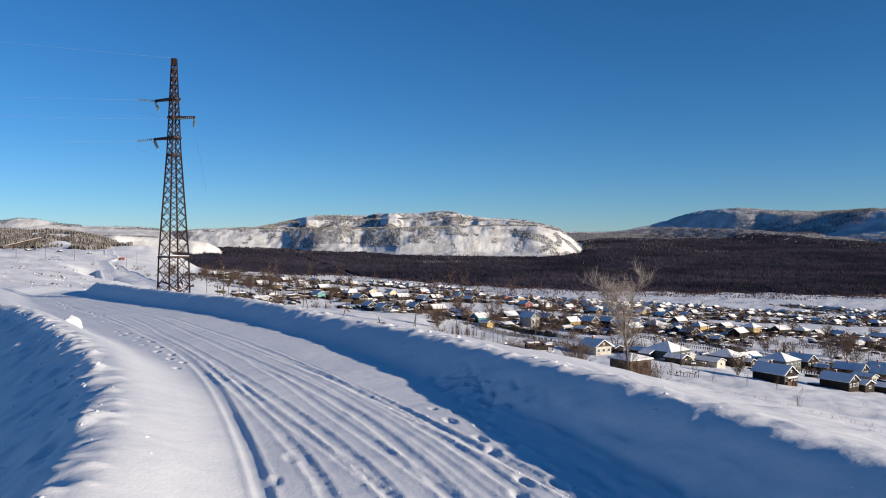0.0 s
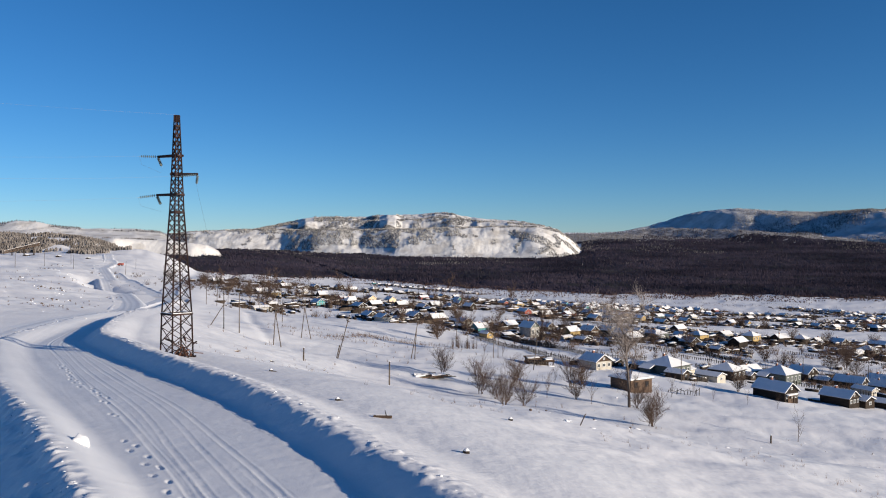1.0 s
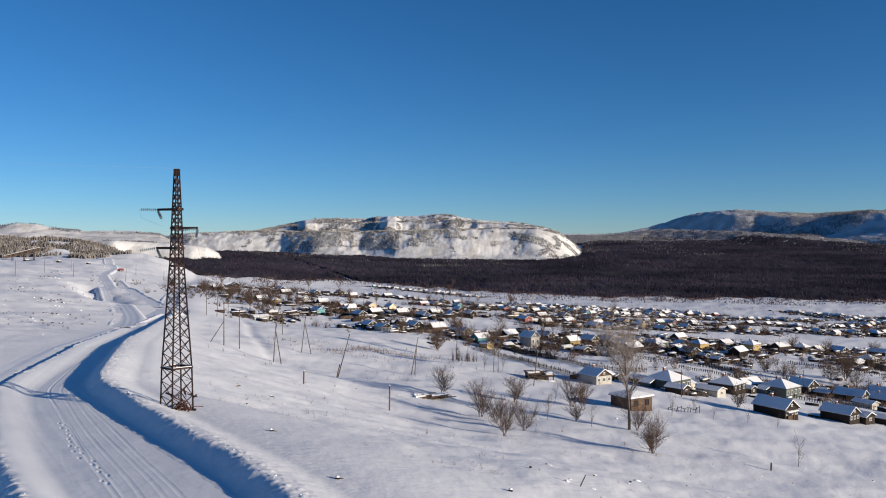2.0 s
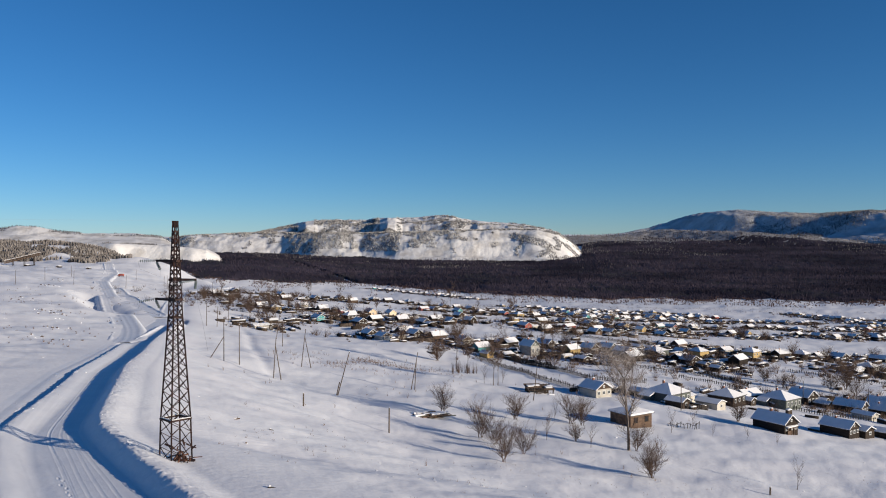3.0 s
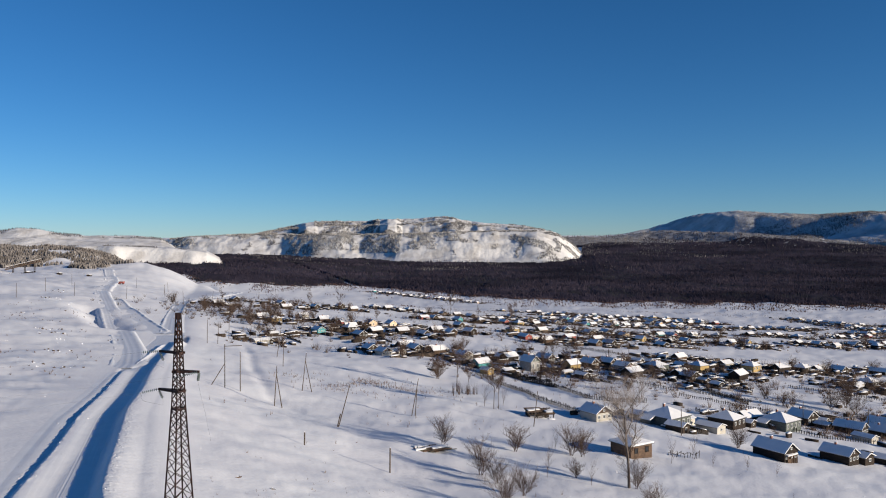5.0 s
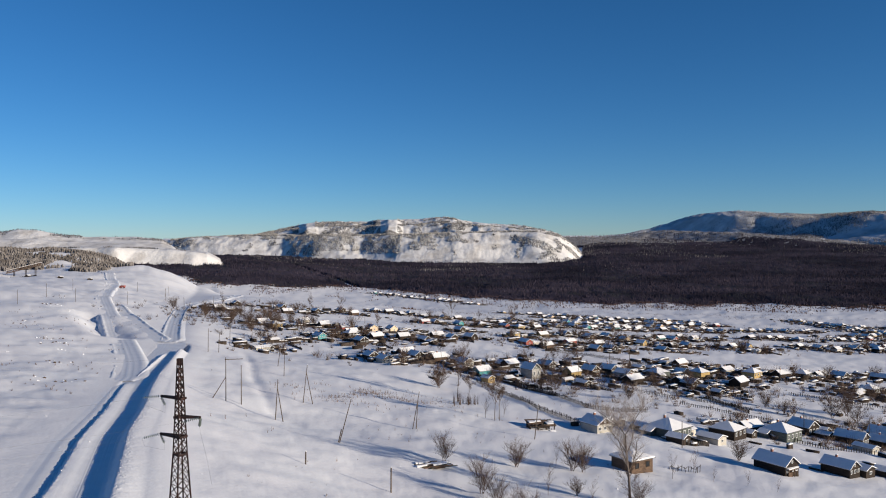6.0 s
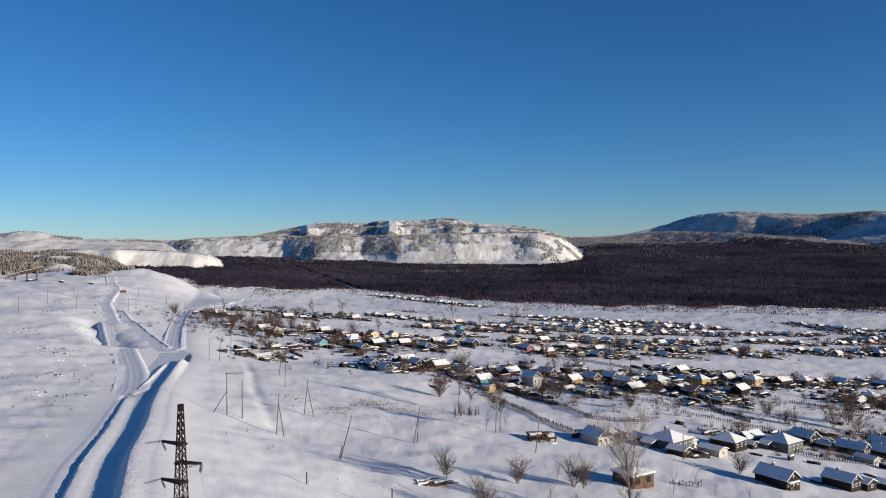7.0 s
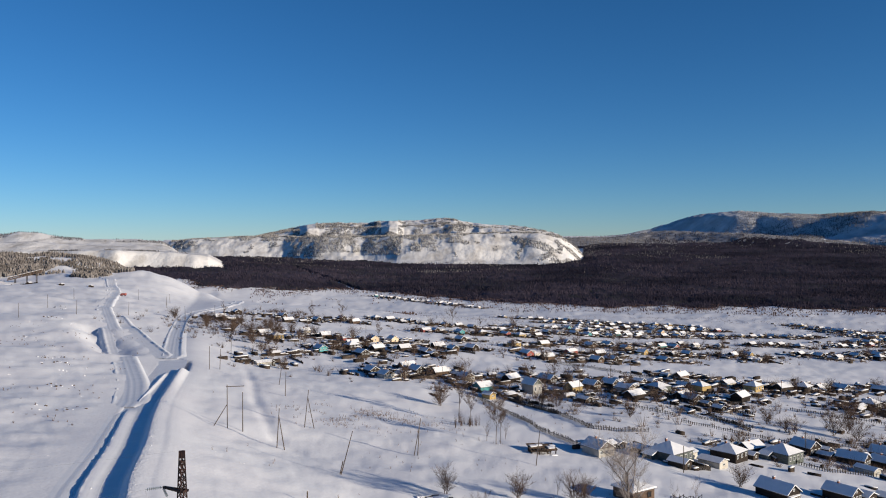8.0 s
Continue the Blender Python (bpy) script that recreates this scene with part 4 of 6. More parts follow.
STYLES = {
    "hipG": lambda: house("house", "grey-green timber house under a snowy hipped roof", 10.5, 10.5, 3.7, 2.8, LOG_GREY, hip=True, front=4, annex=True),
    "hipD": lambda: house("house", "dark log house under a snowy hipped roof", 9.0, 9.0, 3.4, 2.6, LOG_DARK, hip=True),
    "hipY": lambda: house("house", "yellow boarded house under a snowy hipped roof", 9.0, 9.0, 3.3, 2.5, PAINT_YELLOW, hip=True),
    "gabD": lambda: house("house", "dark log house with a snowy gable roof", 6.4, 9.5, 2.8, 2.6, LOG_DARK),
    "gabB": lambda: house("house", "brown log house with a snowy gable roof", 6.0, 9.0, 2.7, 2.7, LOG_BROWN, gable=LOG_DARK),
    "gabW": lambda: house("house", "white plastered house with a snowy gable roof", 6.4, 8.0, 2.7, 2.4, PLASTER, gable=LOG_BROWN),
    "gabY": lambda: house("house", "yellow painted house with a snowy gable roof", 6.4, 8.5, 2.8, 2.8, PAINT_YELLOW),
    "gabT": lambda: house("house", "turquoise painted house with a snowy gable roof", 6.6, 9.0, 2.8, 2.7, PAINT_TURQ),
    "gabR": lambda: house("house", "dull red boarded house with a snowy roof", 6.8, 11.0, 2.8, 2.4, PAINT_RED),
    "gabC": lambda: house("house", "cream boarded house with a snowy gable roof", 7.0, 8.0, 3.0, 2.7, PAINT_CREAM),
    "shedD": lambda: house("shed", "dark board shed buried in roof snow", 4.6, 6.5, 2.1, 1.2, LOG_DARK, front=1, side=0, chimney=False, group="village sheds"),
    "shedW": lambda: house("shed", "whitewashed low shed with a snowy roof", 5.0, 9.0, 2.2, 1.1, PLASTER, front=1, side=1, chimney=False, group="village sheds"),
    "shedY": lambda: house("shed", "yellow board shed with a snowy roof", 4.4, 5.5, 2.2, 1.4, PAINT_YELLOW, front=1, side=0, chimney=False, group="village sheds"),
}
FIRST = {}
HOMES = []
hr = random.Random(5)


def settle(x, y, style, turn=36.0, size=1.0):
    turn += hr.uniform(-8, 8) + (90 if y > 300 and hr.random() < 0.5 else 0)
    size *= 0.76
    PLAIN[0] = y > 470
    key = style + ("_plain" if PLAIN[0] else "")
    m = pose(x, y, land1(x, y) + 0.05, 0, 0, turn) @ Matrix.Diagonal((size * hr.uniform(0.92, 1.08), size * hr.uniform(0.9, 1.1), size * hr.uniform(0.93, 1.08), 1))
    HOMES.append((x, y))
    if key not in FIRST:
        FIRST[key] = STYLES[style]()
        FIRST[key].matrix_basis = m
        PLAIN[0] = False
        return FIRST[key]
    PLAIN[0] = False
    made = copy_thing(FIRST[key], Matrix())
    made.matrix_basis = m
    return made


NEAR_STREET = [(65.1, 231.2, "hipG"), (78.1, 231.5, "shedW"), (87.0, 242.7, "hipD"), (106.8, 249.7, "hipG"), (121.5, 265.5, "gabD"), (132.3, 254.9, "gabD"), (150.2, 269.4, "gabB"),
               (82.3, 196.8, "gabD"), (108.3, 205.6, "shedD"), (43.8, 231.0, "gabW"), (65.5, 222.5, "shedD")]
REAR_STREET = [(101.1, 372.5, "hipG"), (124.8, 414.1, "gabB"), (124.9, 382.9, "hipY"), (108.0, 343.3, "gabD"), (115.4, 331.1, "shedD"), (133.9, 355.2, "gabD"), (143.2, 397, "gabW"),
               (152.5, 386.6, "hipY"), (168.9, 390.4, "gabD"), (183.9, 400.3, "hipD"), (198.0, 410.0, "gabB"), (211.6, 416.1, "gabD"), (194.9, 357.8, "hipD"), (182.8, 345.4, "shedD"), (234.6, 418.5, "gabD")]
LANE = [(15.2, 341.2, "gabT"), (17.0, 328.0, "shedY"), (25.8, 333.6, "shedD"), (8.4, 366.9, "gabW"), (-4.2, 374.8, "gabB"), (-15.3, 377.1, "gabD"), (30.4, 374.9, "gabD"), (48.7, 380.3, "gabD"),
        (57.7, 357.2, "gabY"), (58.2, 331.4, "shedD"), (67.5, 364.8, "gabB"), (82.4, 360.0, "gabW"), (82.2, 343.3, "gabD"), (77.9, 372.3, "gabD"), (95.6, 386.8, "shedD")]
WEST_END = [(-107.8, 487.0, "hipY"), (-118.8, 499.6, "gabB"), (-94.1, 420.9, "shedD"), (-97.5, 529.0, "gabW"), (-73.8, 447.6, "gabT"), (-80.5, 508.8, "gabB"), (-65.3, 502.4, "gabR"), (-49.0, 507.9, "gabC"),
            (-57.6, 463.1, "hipD"), (-48.5, 436.5, "gabD"), (-42.1, 462.7, "gabD"), (-175.5, 645.6, "gabD"), (-171.7, 584.0, "gabD"), (-137.5, 644.9, "gabB"), (-125.9, 610.7, "gabD"), (-115.9, 620.3, "shedD"),
            (-106.8, 632.7, "gabD"), (-89.8, 659.9, "gabD"), (-77.0, 645.8, "gabB"), (-66.2, 720.4, "hipD"), (-52.7, 714.4, "gabD"), (-36.6, 369.8, "gabD"), (-29.0, 357.0, "gabW"), (-90.0, 374.8, "shedW")]
MIDDLE = [(-36.5, 516.6, "gabC"), (-26.4, 468.5, "gabD"), (-20.6, 386.4, "gabD"), (-6.1, 493.7, "gabD"), (3.5, 480.4, "gabB"), (9.8, 560.2, "gabD"), (15.2, 485.7, "gabD"), (-9.0, 449.7, "shedD"), (48.2, 554.5, "hipY"),
          (49.0, 477.7, "gabR"), (71.6, 571.9, "gabY"), (60.4, 467.1, "gabB"), (83.6, 522.7, "gabR"), (92.3, 602.6, "gabD"), (111.2, 598.2, "gabB"), (104.2, 529.9, "gabD"), (102.9, 485.3, "gabD"), (91.4, 473.1, "gabB")]
EAST_END = [(129.3, 620.8, "gabD"), (138.7, 598.6, "gabC"), (144.2, 569.4, "gabY"), (168.3, 643.2, "gabW"), (179.5, 645.5, "gabT"), (190.8, 650.4, "gabR"), (166.2, 566.8, "gabD"), (144.6, 515.1, "gabD"), (181.2, 582.5, "gabB"),
            (214.9, 667.1, "gabW"), (241.7, 684.9, "hipD"), (218.6, 589.9, "gabB"), (235.3, 603.5, "gabY"), (225.7, 561.8, "shedW"), (303.9, 725.1, "gabB"), (283.6, 716.9, "gabD"), (323.3, 747.3, "gabD"), (334.1, 730.1, "hipD"),
            (292.8, 639.5, "gabD"), (303.7, 629.2, "gabB"), (310.8, 613.5, "gabW"), (387.4, 753.1, "gabD"), (401.7, 761.1, "gabW"), (426.0, 774.9, "gabR"), (355.4, 634.0, "hipD"), (378.8, 685.1, "gabD")]
for street in (NEAR_STREET, REAR_STREET, LANE, WEST_END, MIDDLE, EAST_END):
    for x, y, style in street:
        settle(x, y, style, size=1.14 if street is NEAR_STREET else 1.06)

for x, y, style, turn in ((58, 236, "shedD", 36), (72, 238, "shedW", 126), (95, 247, "shedD", 36), (99, 256, "gabD", 126), (114, 258, "shedD", 126), (126, 260, "shedD", 36), (140, 263, "shedD", 126), (143, 256, "gabD", 36),
                          (102.5, 204.5, "gabD", 30), (116, 207, "shedD", 36), (48, 239, "shedD", 126), (52, 243, "shedD", 36), (131, 244, "shedW", 36), (158, 260, "gabD", 36), (166, 275, "hipD", 126)):
    settle(x, y, style, turn, 1.0)

# a lean-to porch with posts before the near hut
hut = thing("porch", "open plank porch before the dark hut", "porch", pose(84.3, 193.6, land1(84.3, 193.6), 0, 0, 36))
for px in (-1.9, -0.6, 0.7, 1.9):
    part("post", beam((px, -0.9, -0.5), (px + 0.05, -0.9, 1.9), 0.16), LOG_BROWN, hut)
part("porch_roof", slab((-2.3, -1.3, 1.9), (2.3, -1.3, 1.85), (2.3, 0.7, 2.25), (-2.3, 0.7, 2.3), 0.1), LOG_BROWN, hut)
part("porch_snow", slab((-2.2, -1.2, 2.02), (2.2, -1.2, 1.97), (2.2, 0.6, 2.35), (-2.2, 0.6, 2.4), 0.25), SNOW_ROOF, hut)
for k in range(6):
    part("plank", box(-2.0 + k * 0.34, -0.98, -0.3, -1.72 + k * 0.34, -0.92, 1.2), LOG_BROWN, hut)

# the far streets: houses strung along lines
FAR_STREETS = [((-52, 700), (111, 720), 13), ((111, 720), (307, 836), 15), ((75, 1150), (228, 1050), 15), ((228, 1050), (343, 1000), 14), ((120, 1010), (331, 960), 14), ((127, 789), (281, 850), 14),
               ((313, 838), (415, 870), 14), ((480, 1050), (489, 857), 16), ((485, 958), (560, 938), 15), ((-165, 1740), (20, 1500), 14), ((-75, 1600), (62, 1430), 13), ((-32, 616), (92, 659), 17),
               ((150, 900), (330, 930), 15), ((330, 640), (420, 700), 16), ((420, 800), (500, 850), 15), ((60, 780), (200, 870), 17), ((380, 600), (450, 650), 15)]
for (x0, y0), (x1, y1), gap in FAR_STREETS:
    n = int(math.hypot(x1 - x0, y1 - y0) / gap)
    for i in range(n):
        f = (i + hr.uniform(0.2, 0.8)) / n
        hx, hy = x0 + (x1 - x0) * f + hr.uniform(-3, 3), y0 + (y1 - y0) * f + hr.uniform(-6, 6)
        if min(math.hypot(hx - a, hy - b) for a, b in HOMES) > 8.0:
            settle(hx, hy, hr.choice(["gabD", "gabD", "gabD", "gabB", "hipD", "shedD", "gabD", "shedD", "hipD", "gabD", "gabB", "gabD", "hipD", "gabW", "hipY", "gabR", "gabC", "gabT"]))


# more sheds and outhouses behind the houses
for x, y in list(HOMES):
    for k in range(2):
        dx, dy = hr.uniform(-9, 9), hr.uniform(4, 13)
        hx, hy = x + dx, y + dy
        if hr.random() < 0.7 and hy > 260 and min(math.hypot(hx - a, hy - b) for a, b in HOMES) > 6.0:
            settle(hx, hy, hr.choice(["shedD", "shedD", "shedD", "gabD", "shedW"]), turn=hr.choice([36, 36, 36, 126]), size=hr.uniform(0.7, 1.0))


# ---- single buildings ----
def pick_up(ob, x, y, turn, sink=0.0):
    ob.matrix_basis = pose(x, y, land1(x, y) - sink, 0, 0, turn)
    HOMES.append((x, y))
    return ob


pick_up(house("house", "derelict square log house with a flat snowy roof", 6.8, 6.4, 3.0, 1.0, LOG_BROWN, hip=True, trim=LOG_DARK, front=2, side=2, chimney=False, snow=0.45), 42.2, 181.5, 32)
GREY_BLOCK = material("grey_block_wall", (0.26, 0.25, 0.235), (0.38, 0.365, 0.34), 0.6, 0.9, bump=0.02)
tall = house("house", "narrow grey two-storey house with a roof window", 5.2, 7.5, 4.6, 2.9, GREY_BLOCK, gable=LOG_GREY, front=2, side=2, snow=0.2)
pick_up(tall, 37.7, 350.0, 36)


def barn(x, y, turn):
    b = thing("open_barn", "collapsing open log barn under heavy snow", "barn", pose(x, y, land1(x, y), 0, 0, turn))
    r = random.Random(41)
    for px in (-3.6, -1.3, 1.2, 3.5):
        part("post", beam((px, -1.9, -0.8), (px + r.uniform(-0.15, 0.15), -1.9, 1.25), 0.26), LOG_DARK, b)
    for px in (-3.5, 0, 3.4):
        part("post", beam((px, 1.9, -0.8), (px, 1.9, 2.1), 0.26), LOG_DARK, b)
    for k in range(13):
        part("board", box(-3.6 + k * 0.55, 1.8, -0.4, -3.1 + k * 0.55, 1.88, r.uniform(1.2, 2.0)), LOG_DARK, b)
    for k in range(4):
        part("board", box(-3.66, -1.7 + k * 0.85, -0.4, -3.58, -0.95 + k * 0.85, 1.2 + 0.2 * k), LOG_DARK, b)
    part("beam", beam((-4.1, -1.9, 1.35), (3.9, -1.9, 1.22), 0.28), LOG_DARK, b)
    part("beam", beam((-3.9, 1.9, 2.2), (3.8, 1.9, 2.05), 0.26), LOG_DARK, b)
    for k in range(9):
        px = -3.8 + k * 0.95
        part("rafter", beam((px, -2.2, 1.42), (px + r.uniform(-0.2, 0.2), 2.2, 2.28), 0.14), LOG_BROWN, b)
    part("roof", slab((-4.0, -0.9, 1.76), (0.6, -0.7, 1.7), (0.9, 2.4, 2.35), (-4.1, 2.4, 2.45), 0.1), LOG_BROWN, b)
    part("roof", slab((0.8, -2.3, 1.45), (4.1, -2.3, 1.3), (4.0, 1.2, 2.0), (0.9, 1.4, 2.15), 0.1), LOG_BROWN, b)
    for x0, y0, z0, w, l in ((-2.6, 0.7, 2.15, 1.9, 2.6), (-0.6, 1.2, 2.2, 1.8, 2.2), (2.4, -0.6, 1.85, 2.0, 3.0), (3.2, 0.5, 1.95, 1.5, 2.0), (-3.2, -1.6, 0.05, 1.6, 1.2), (0.2, -2.2, 0.0, 2.4, 1.3), (2.8, -2.6, 0.0, 1.8, 1.2)):
        part("roof_snow", beam((x0 - w / 2, y0, z0 + 0.02), (x0 + w / 2, y0 + 0.1, z0 + r.uniform(-0.05, 0.05)), l, 0.5, sides=8, w2=l * r.uniform(0.7, 0.95)), SNOW_ROOF, b, "heaped snow")
    for k in range(10):
        px, py = r.uniform(-3.0, 3.2), r.uniform(-2.9, -1.2)
        part("plank", beam((px, py, r.uniform(0, 0.4)), (px + r.uniform(-1.2, 1.2), py + r.uniform(-0.5, 0.5), r.uniform(0.2, 0.9)), 0.2, 0.07), LOG_BROWN, b)
    return b


barn(26.4, 225.5, 12)


def log_frame(x, y, turn):
    """The bare rails of an animal pen."""
    b = thing("pen_rails", "dark broken rails of a small pen in the snow", "fence", pose(x, y, land1(x, y), 0, 0, turn))
    r = random.Random(3)
    for i in range(11):
        px, py = -3.6 + i * 0.72, 0.9 * math.sin(i * 2.1)
        part("rail", beam((px, py, -0.3), (px + r.uniform(-0.35, 0.35), py + r.uniform(-0.2, 0.2), r.uniform(0.9, 1.6)), 0.12), FENCE, b)
        if i < 10:
            part("rail", beam((px, py, r.uniform(0.7, 1.2)), (px + 0.72, 0.9 * math.sin((i + 1) * 2.1), r.uniform(0.7, 1.3)), 0.09), FENCE, b)
    return b


log_frame(56.0, 186.0, -5)


def wood_heap(x, y, turn):
    b = thing("plank_heap", "heap of old planks and logs half under snow", "wood heap", pose(x, y, land1(x, y), 0, 0, turn))
    r = random.Random(9)
    for i in range(26):
        px, py, pz, t = r.uniform(-2.2, 2.2), r.uniform(-1.2, 1.2), r.uniform(0.05, 0.7), r.uniform(-0.5, 0.5)
        part("plank", beam((px - 1.6 * math.cos(t), py - 1.6 * math.sin(t), pz * 0.6), (px + 1.6 * math.cos(t), py + 1.6 * math.sin(t), pz), 0.24, 0.1), LOG_BROWN if i % 3 else LOG_GREY, b)
    for i in range(11):
        px, py = r.uniform(-2.4, 1.6), r.uniform(-0.9, 0.9)
        part("snow_patch", beam((px - 0.8, py, 0.55), (px + 0.8, py + 0.2, 0.6), 0.8, 0.4, sides=7, w2=0.5), SNOW_ROOF, b)
    return b


heap = wood_heap(-3.4, 163.5, 15)
heap.matrix_basis = heap.matrix_basis @ Matrix.Diagonal((1.35, 1.4, 1.25, 1))


# ---- poles ----
def pole(x, y, height, lean=(0, 0), strut=None, bar=False, stub=False):
    p = thing("utility_pole", "weathered wooden utility pole" + (" with a slanting strut" if strut else " leaning in the snow" if abs(lean[0]) > 1 else " standing in the snow"), "utility pole",
              pose(x, y, land1(x, y)), group="utility poles")
    top = Vector((lean[0], lean[1], height))
    part("pole", beam((0, 0, -0.6), top, 0.26, sides=8, w2=0.18), POLE, p)
    if strut:
        part("strut", beam((strut[0], strut[1], -0.6), top * (0.8 if not bar else 0.55), 0.26, sides=8, w2=0.18), POLE, p)
    if stub:
        part("footing", beam((-0.25, 0, -0.6), Vector((-0.25, 0, 0)) + top * 0.3, 0.26, sides=6), POLE, p)
    if bar:
        part("crossbar", beam(top + Vector((-0.3, 0, -0.6)), top + Vector((4.2, 1.2, -0.6)), 0.16, 0.18), POLE, p)
    part("pole_snow", beam(top, top + Vector((0, 0, 0.12)), 0.2, sides=6, w2=0.08), SNOW_ROOF, p)
    return p


pole(-59.0, 205.0, 11.5, strut=(-4.0, -2.0), bar=True)
pole(-55.2, 206.0, 10.5)
pole(-44.2, 196.8, 10.2, lean=(0.7, 0), strut=(1.9, 0.3))
pole(-42.6, 226.1, 11.0, lean=(1.3, 0), strut=(2.8, 0.5))
pole(-25.0, 174.1, 9.6, lean=(2.7, 0.4), stub=True)
pole(-10.0, 207.3, 10.0, lean=(1.9, 0), strut=(1.0, 0.3))
for x, y, h, lean in ((-97.6, 315.4, 9.5, 0.1), (-95.2, 321.7, 8.5, 0.4), (-104.6, 371.8, 9, 0.3), (-65.8, 299.4, 10.5, 1.6), (-58.5, 275.9, 8.5, 0.3), (22.7, 208.7, 9.5, 1.1), (64.6, 216.1, 7.5, 0), (-234.8, 422.3, 8, 0.2),
                      (-263.9, 509.4, 9, 0), (-226, 470, 8.5, 0.3), (-300, 620, 9, 0), (-215, 520, 9, 0.5), (-190, 560, 10, -0.4), (-178, 590, 10, 0.5), (107, 318, 8, 0), (160, 372, 8, 0.1), (95, 402, 8.5, 0), (-20, 600, 9, 0), (60, 700, 9, 0.2),
                      (-125, 560, 9, 0), (-60, 570, 9, 0.2), (-280, 700, 9, 0.2), (-262, 730, 9, -0.8), (-255, 700, 9, 0.8), (-240, 660, 9, 0), (120, 262, 8, 0), (142, 262, 8, 0.1)):
    pole(x, y, h, lean=(lean, 0))


def short_post(x, y, h):
    p = thing("marker_post", "short weathered wooden post in the snow", "post", pose(x, y, land1(x, y)), group="marker posts")
    part("post", beam((0, 0, -0.5), (0.04, 0, h), 0.28, sides=8, w2=0.25), POLE, p)
    part("post_snow", beam((0.04, 0, h), (0.04, 0, h + 0.14), 0.27, sides=8, w2=0.12), SNOW_ROOF, p)


short_post(-10.9, 138.0, 4.4)
short_post(-26.6, 141.7, 2.3)
short_post(48.5, 120.5, 1.2)


# ---- fences ----
def fence(points, label, tall=1.4, gap=0.55):
    f = thing("fence", label, "fence", pose(points[0][0], points[0][1], land1(*points[0])), group="village fences")
    o = Vector((points[0][0], points[0][1], land1(*points[0])))
    r = random.Random(int(points[0][0] * 10))
    picket = None
    for (x0, y0), (x1, y1) in zip(points[:-1], points[1:]):
        n = max(2, int(math.hypot(x1 - x0, y1 - y0) / gap))
        for i in range(n):
            t = i / n
            x, y = x0 + (x1 - x0) * t, y0 + (y1 - y0) * t
            if picket is None:
                p = part("picket", box(-0.09, -0.03, -0.6, 0.09, 0.03, 1.0), FENCE, f)
                picket = p.data
            else:
                p = part("picket", picket, None, f)
            p.matrix_basis = Matrix.Translation(Vector((x, y, land1(x, y))) - o) @ pose(0, 0, 0, r.uniform(-5, 5), r.uniform(-5, 5), math.degrees(math.atan2(y1 - y0, x1 - x0))) @ Matrix.Diagonal((1.4, 1, tall * r.uniform(0.7, 1.15), 1))
        a = Vector((x0, y0, land1(x0, y0) + tall * 0.65)) - o
        b = Vector((x1, y1, land1(x1, y1) + tall * 0.65)) - o
        part("rail", beam(a, b, 0.1), FENCE, f)
    return f


PICKET = "old dark picket fence leaning in the snow"
fence([(12.0, 325.3), (23.5, 293.8), (30.6, 257.1), (37.6, 242.7), (41.0, 235.0)], PICKET, 1.6)
fence([(26.0, 331.0), (36.0, 312.0), (42.6, 299.9)], "solid dark board fence in the snow", 1.7, 0.3)
fence([(42.6, 299.9), (50.0, 270.2), (59.7, 269.6), (70.7, 274.3)], PICKET, 1.5)
fence([(85.1, 266.3), (87.8, 254.8)], PICKET)
fence([(106.2, 319.6), (114.9, 294.9)], "solid dark board fence in the snow", 1.5, 0.35)
fence([(96, 330), (101, 310), (118, 300)], PICKET)
fence([(109.1, 246.6), (114.7, 238.1), (131.8, 239.2)], PICKET, 1.3, 0.8)
fence([(90, 300), (130, 275), (160, 290)], PICKET, 1.2, 0.8)
fence([(70, 330), (92, 312)], PICKET, 1.3, 0.7)
fence([(150, 340), (185, 320), (215, 335)], PICKET, 1.2, 0.9)
fence([(60, 455), (96, 420), (125, 400)], "solid dark board fence in the snow", 1.5, 0.6)
fence([(67.5, 220.0), (74.5, 222.5)], "low reddish board fence in the snow", 1.3, 0.3)


# ---- trees and bushes ----
def branches(r, height, radius, spread, levels, fork, first=0.3, upright=0.5, wander=0.18):
    """The limbs of a bare tree, as tapering lengths."""
    out = []

    def grow(p, d, length, rad, level):
        n = 4 if level == 0 else 3
        for i in range(n):
            w = wander * (0.16 if level == 0 else 1.0)
            d2 = (d + Vector((r.gauss(0, w), r.gauss(0, w), r.gauss(0, w) * 0.4 + 0.04))).normalized()
            q = p + d2 * length / n
            r2 = rad * (0.86 if level else 0.80)
            out.append((level, p.copy(), q.copy(), rad, r2))
            p, d, rad = q, d2, r2
            if level < levels and (level > 0 or (i + 1) / n >= first):
                for _ in range(fork):
                    t = r.uniform(0, 6.283)
                    side = Vector((math.cos(t), math.sin(t), 0))
                    nd = (d * upright + side * spread + Vector((0, 0, 0.25))).normalized()
                    grow(p, nd, length * r.uniform(0.32, 0.58) * (0.8 if level else 1), rad * 0.55, level + 1)
    grow(Vector((0, 0, -0.4)), Vector((r.gauss(0, 0.02), r.gauss(0, 0.02), 1)), height, radius, 0)
    return out


def limbs_mesh(segs, sides):
    return joined(*[beam(a, b, max(r1 * 2, 0.012), sides=sides, w2=max(r2 * 2, 0.008)) for _, a, b, r1, r2 in segs])


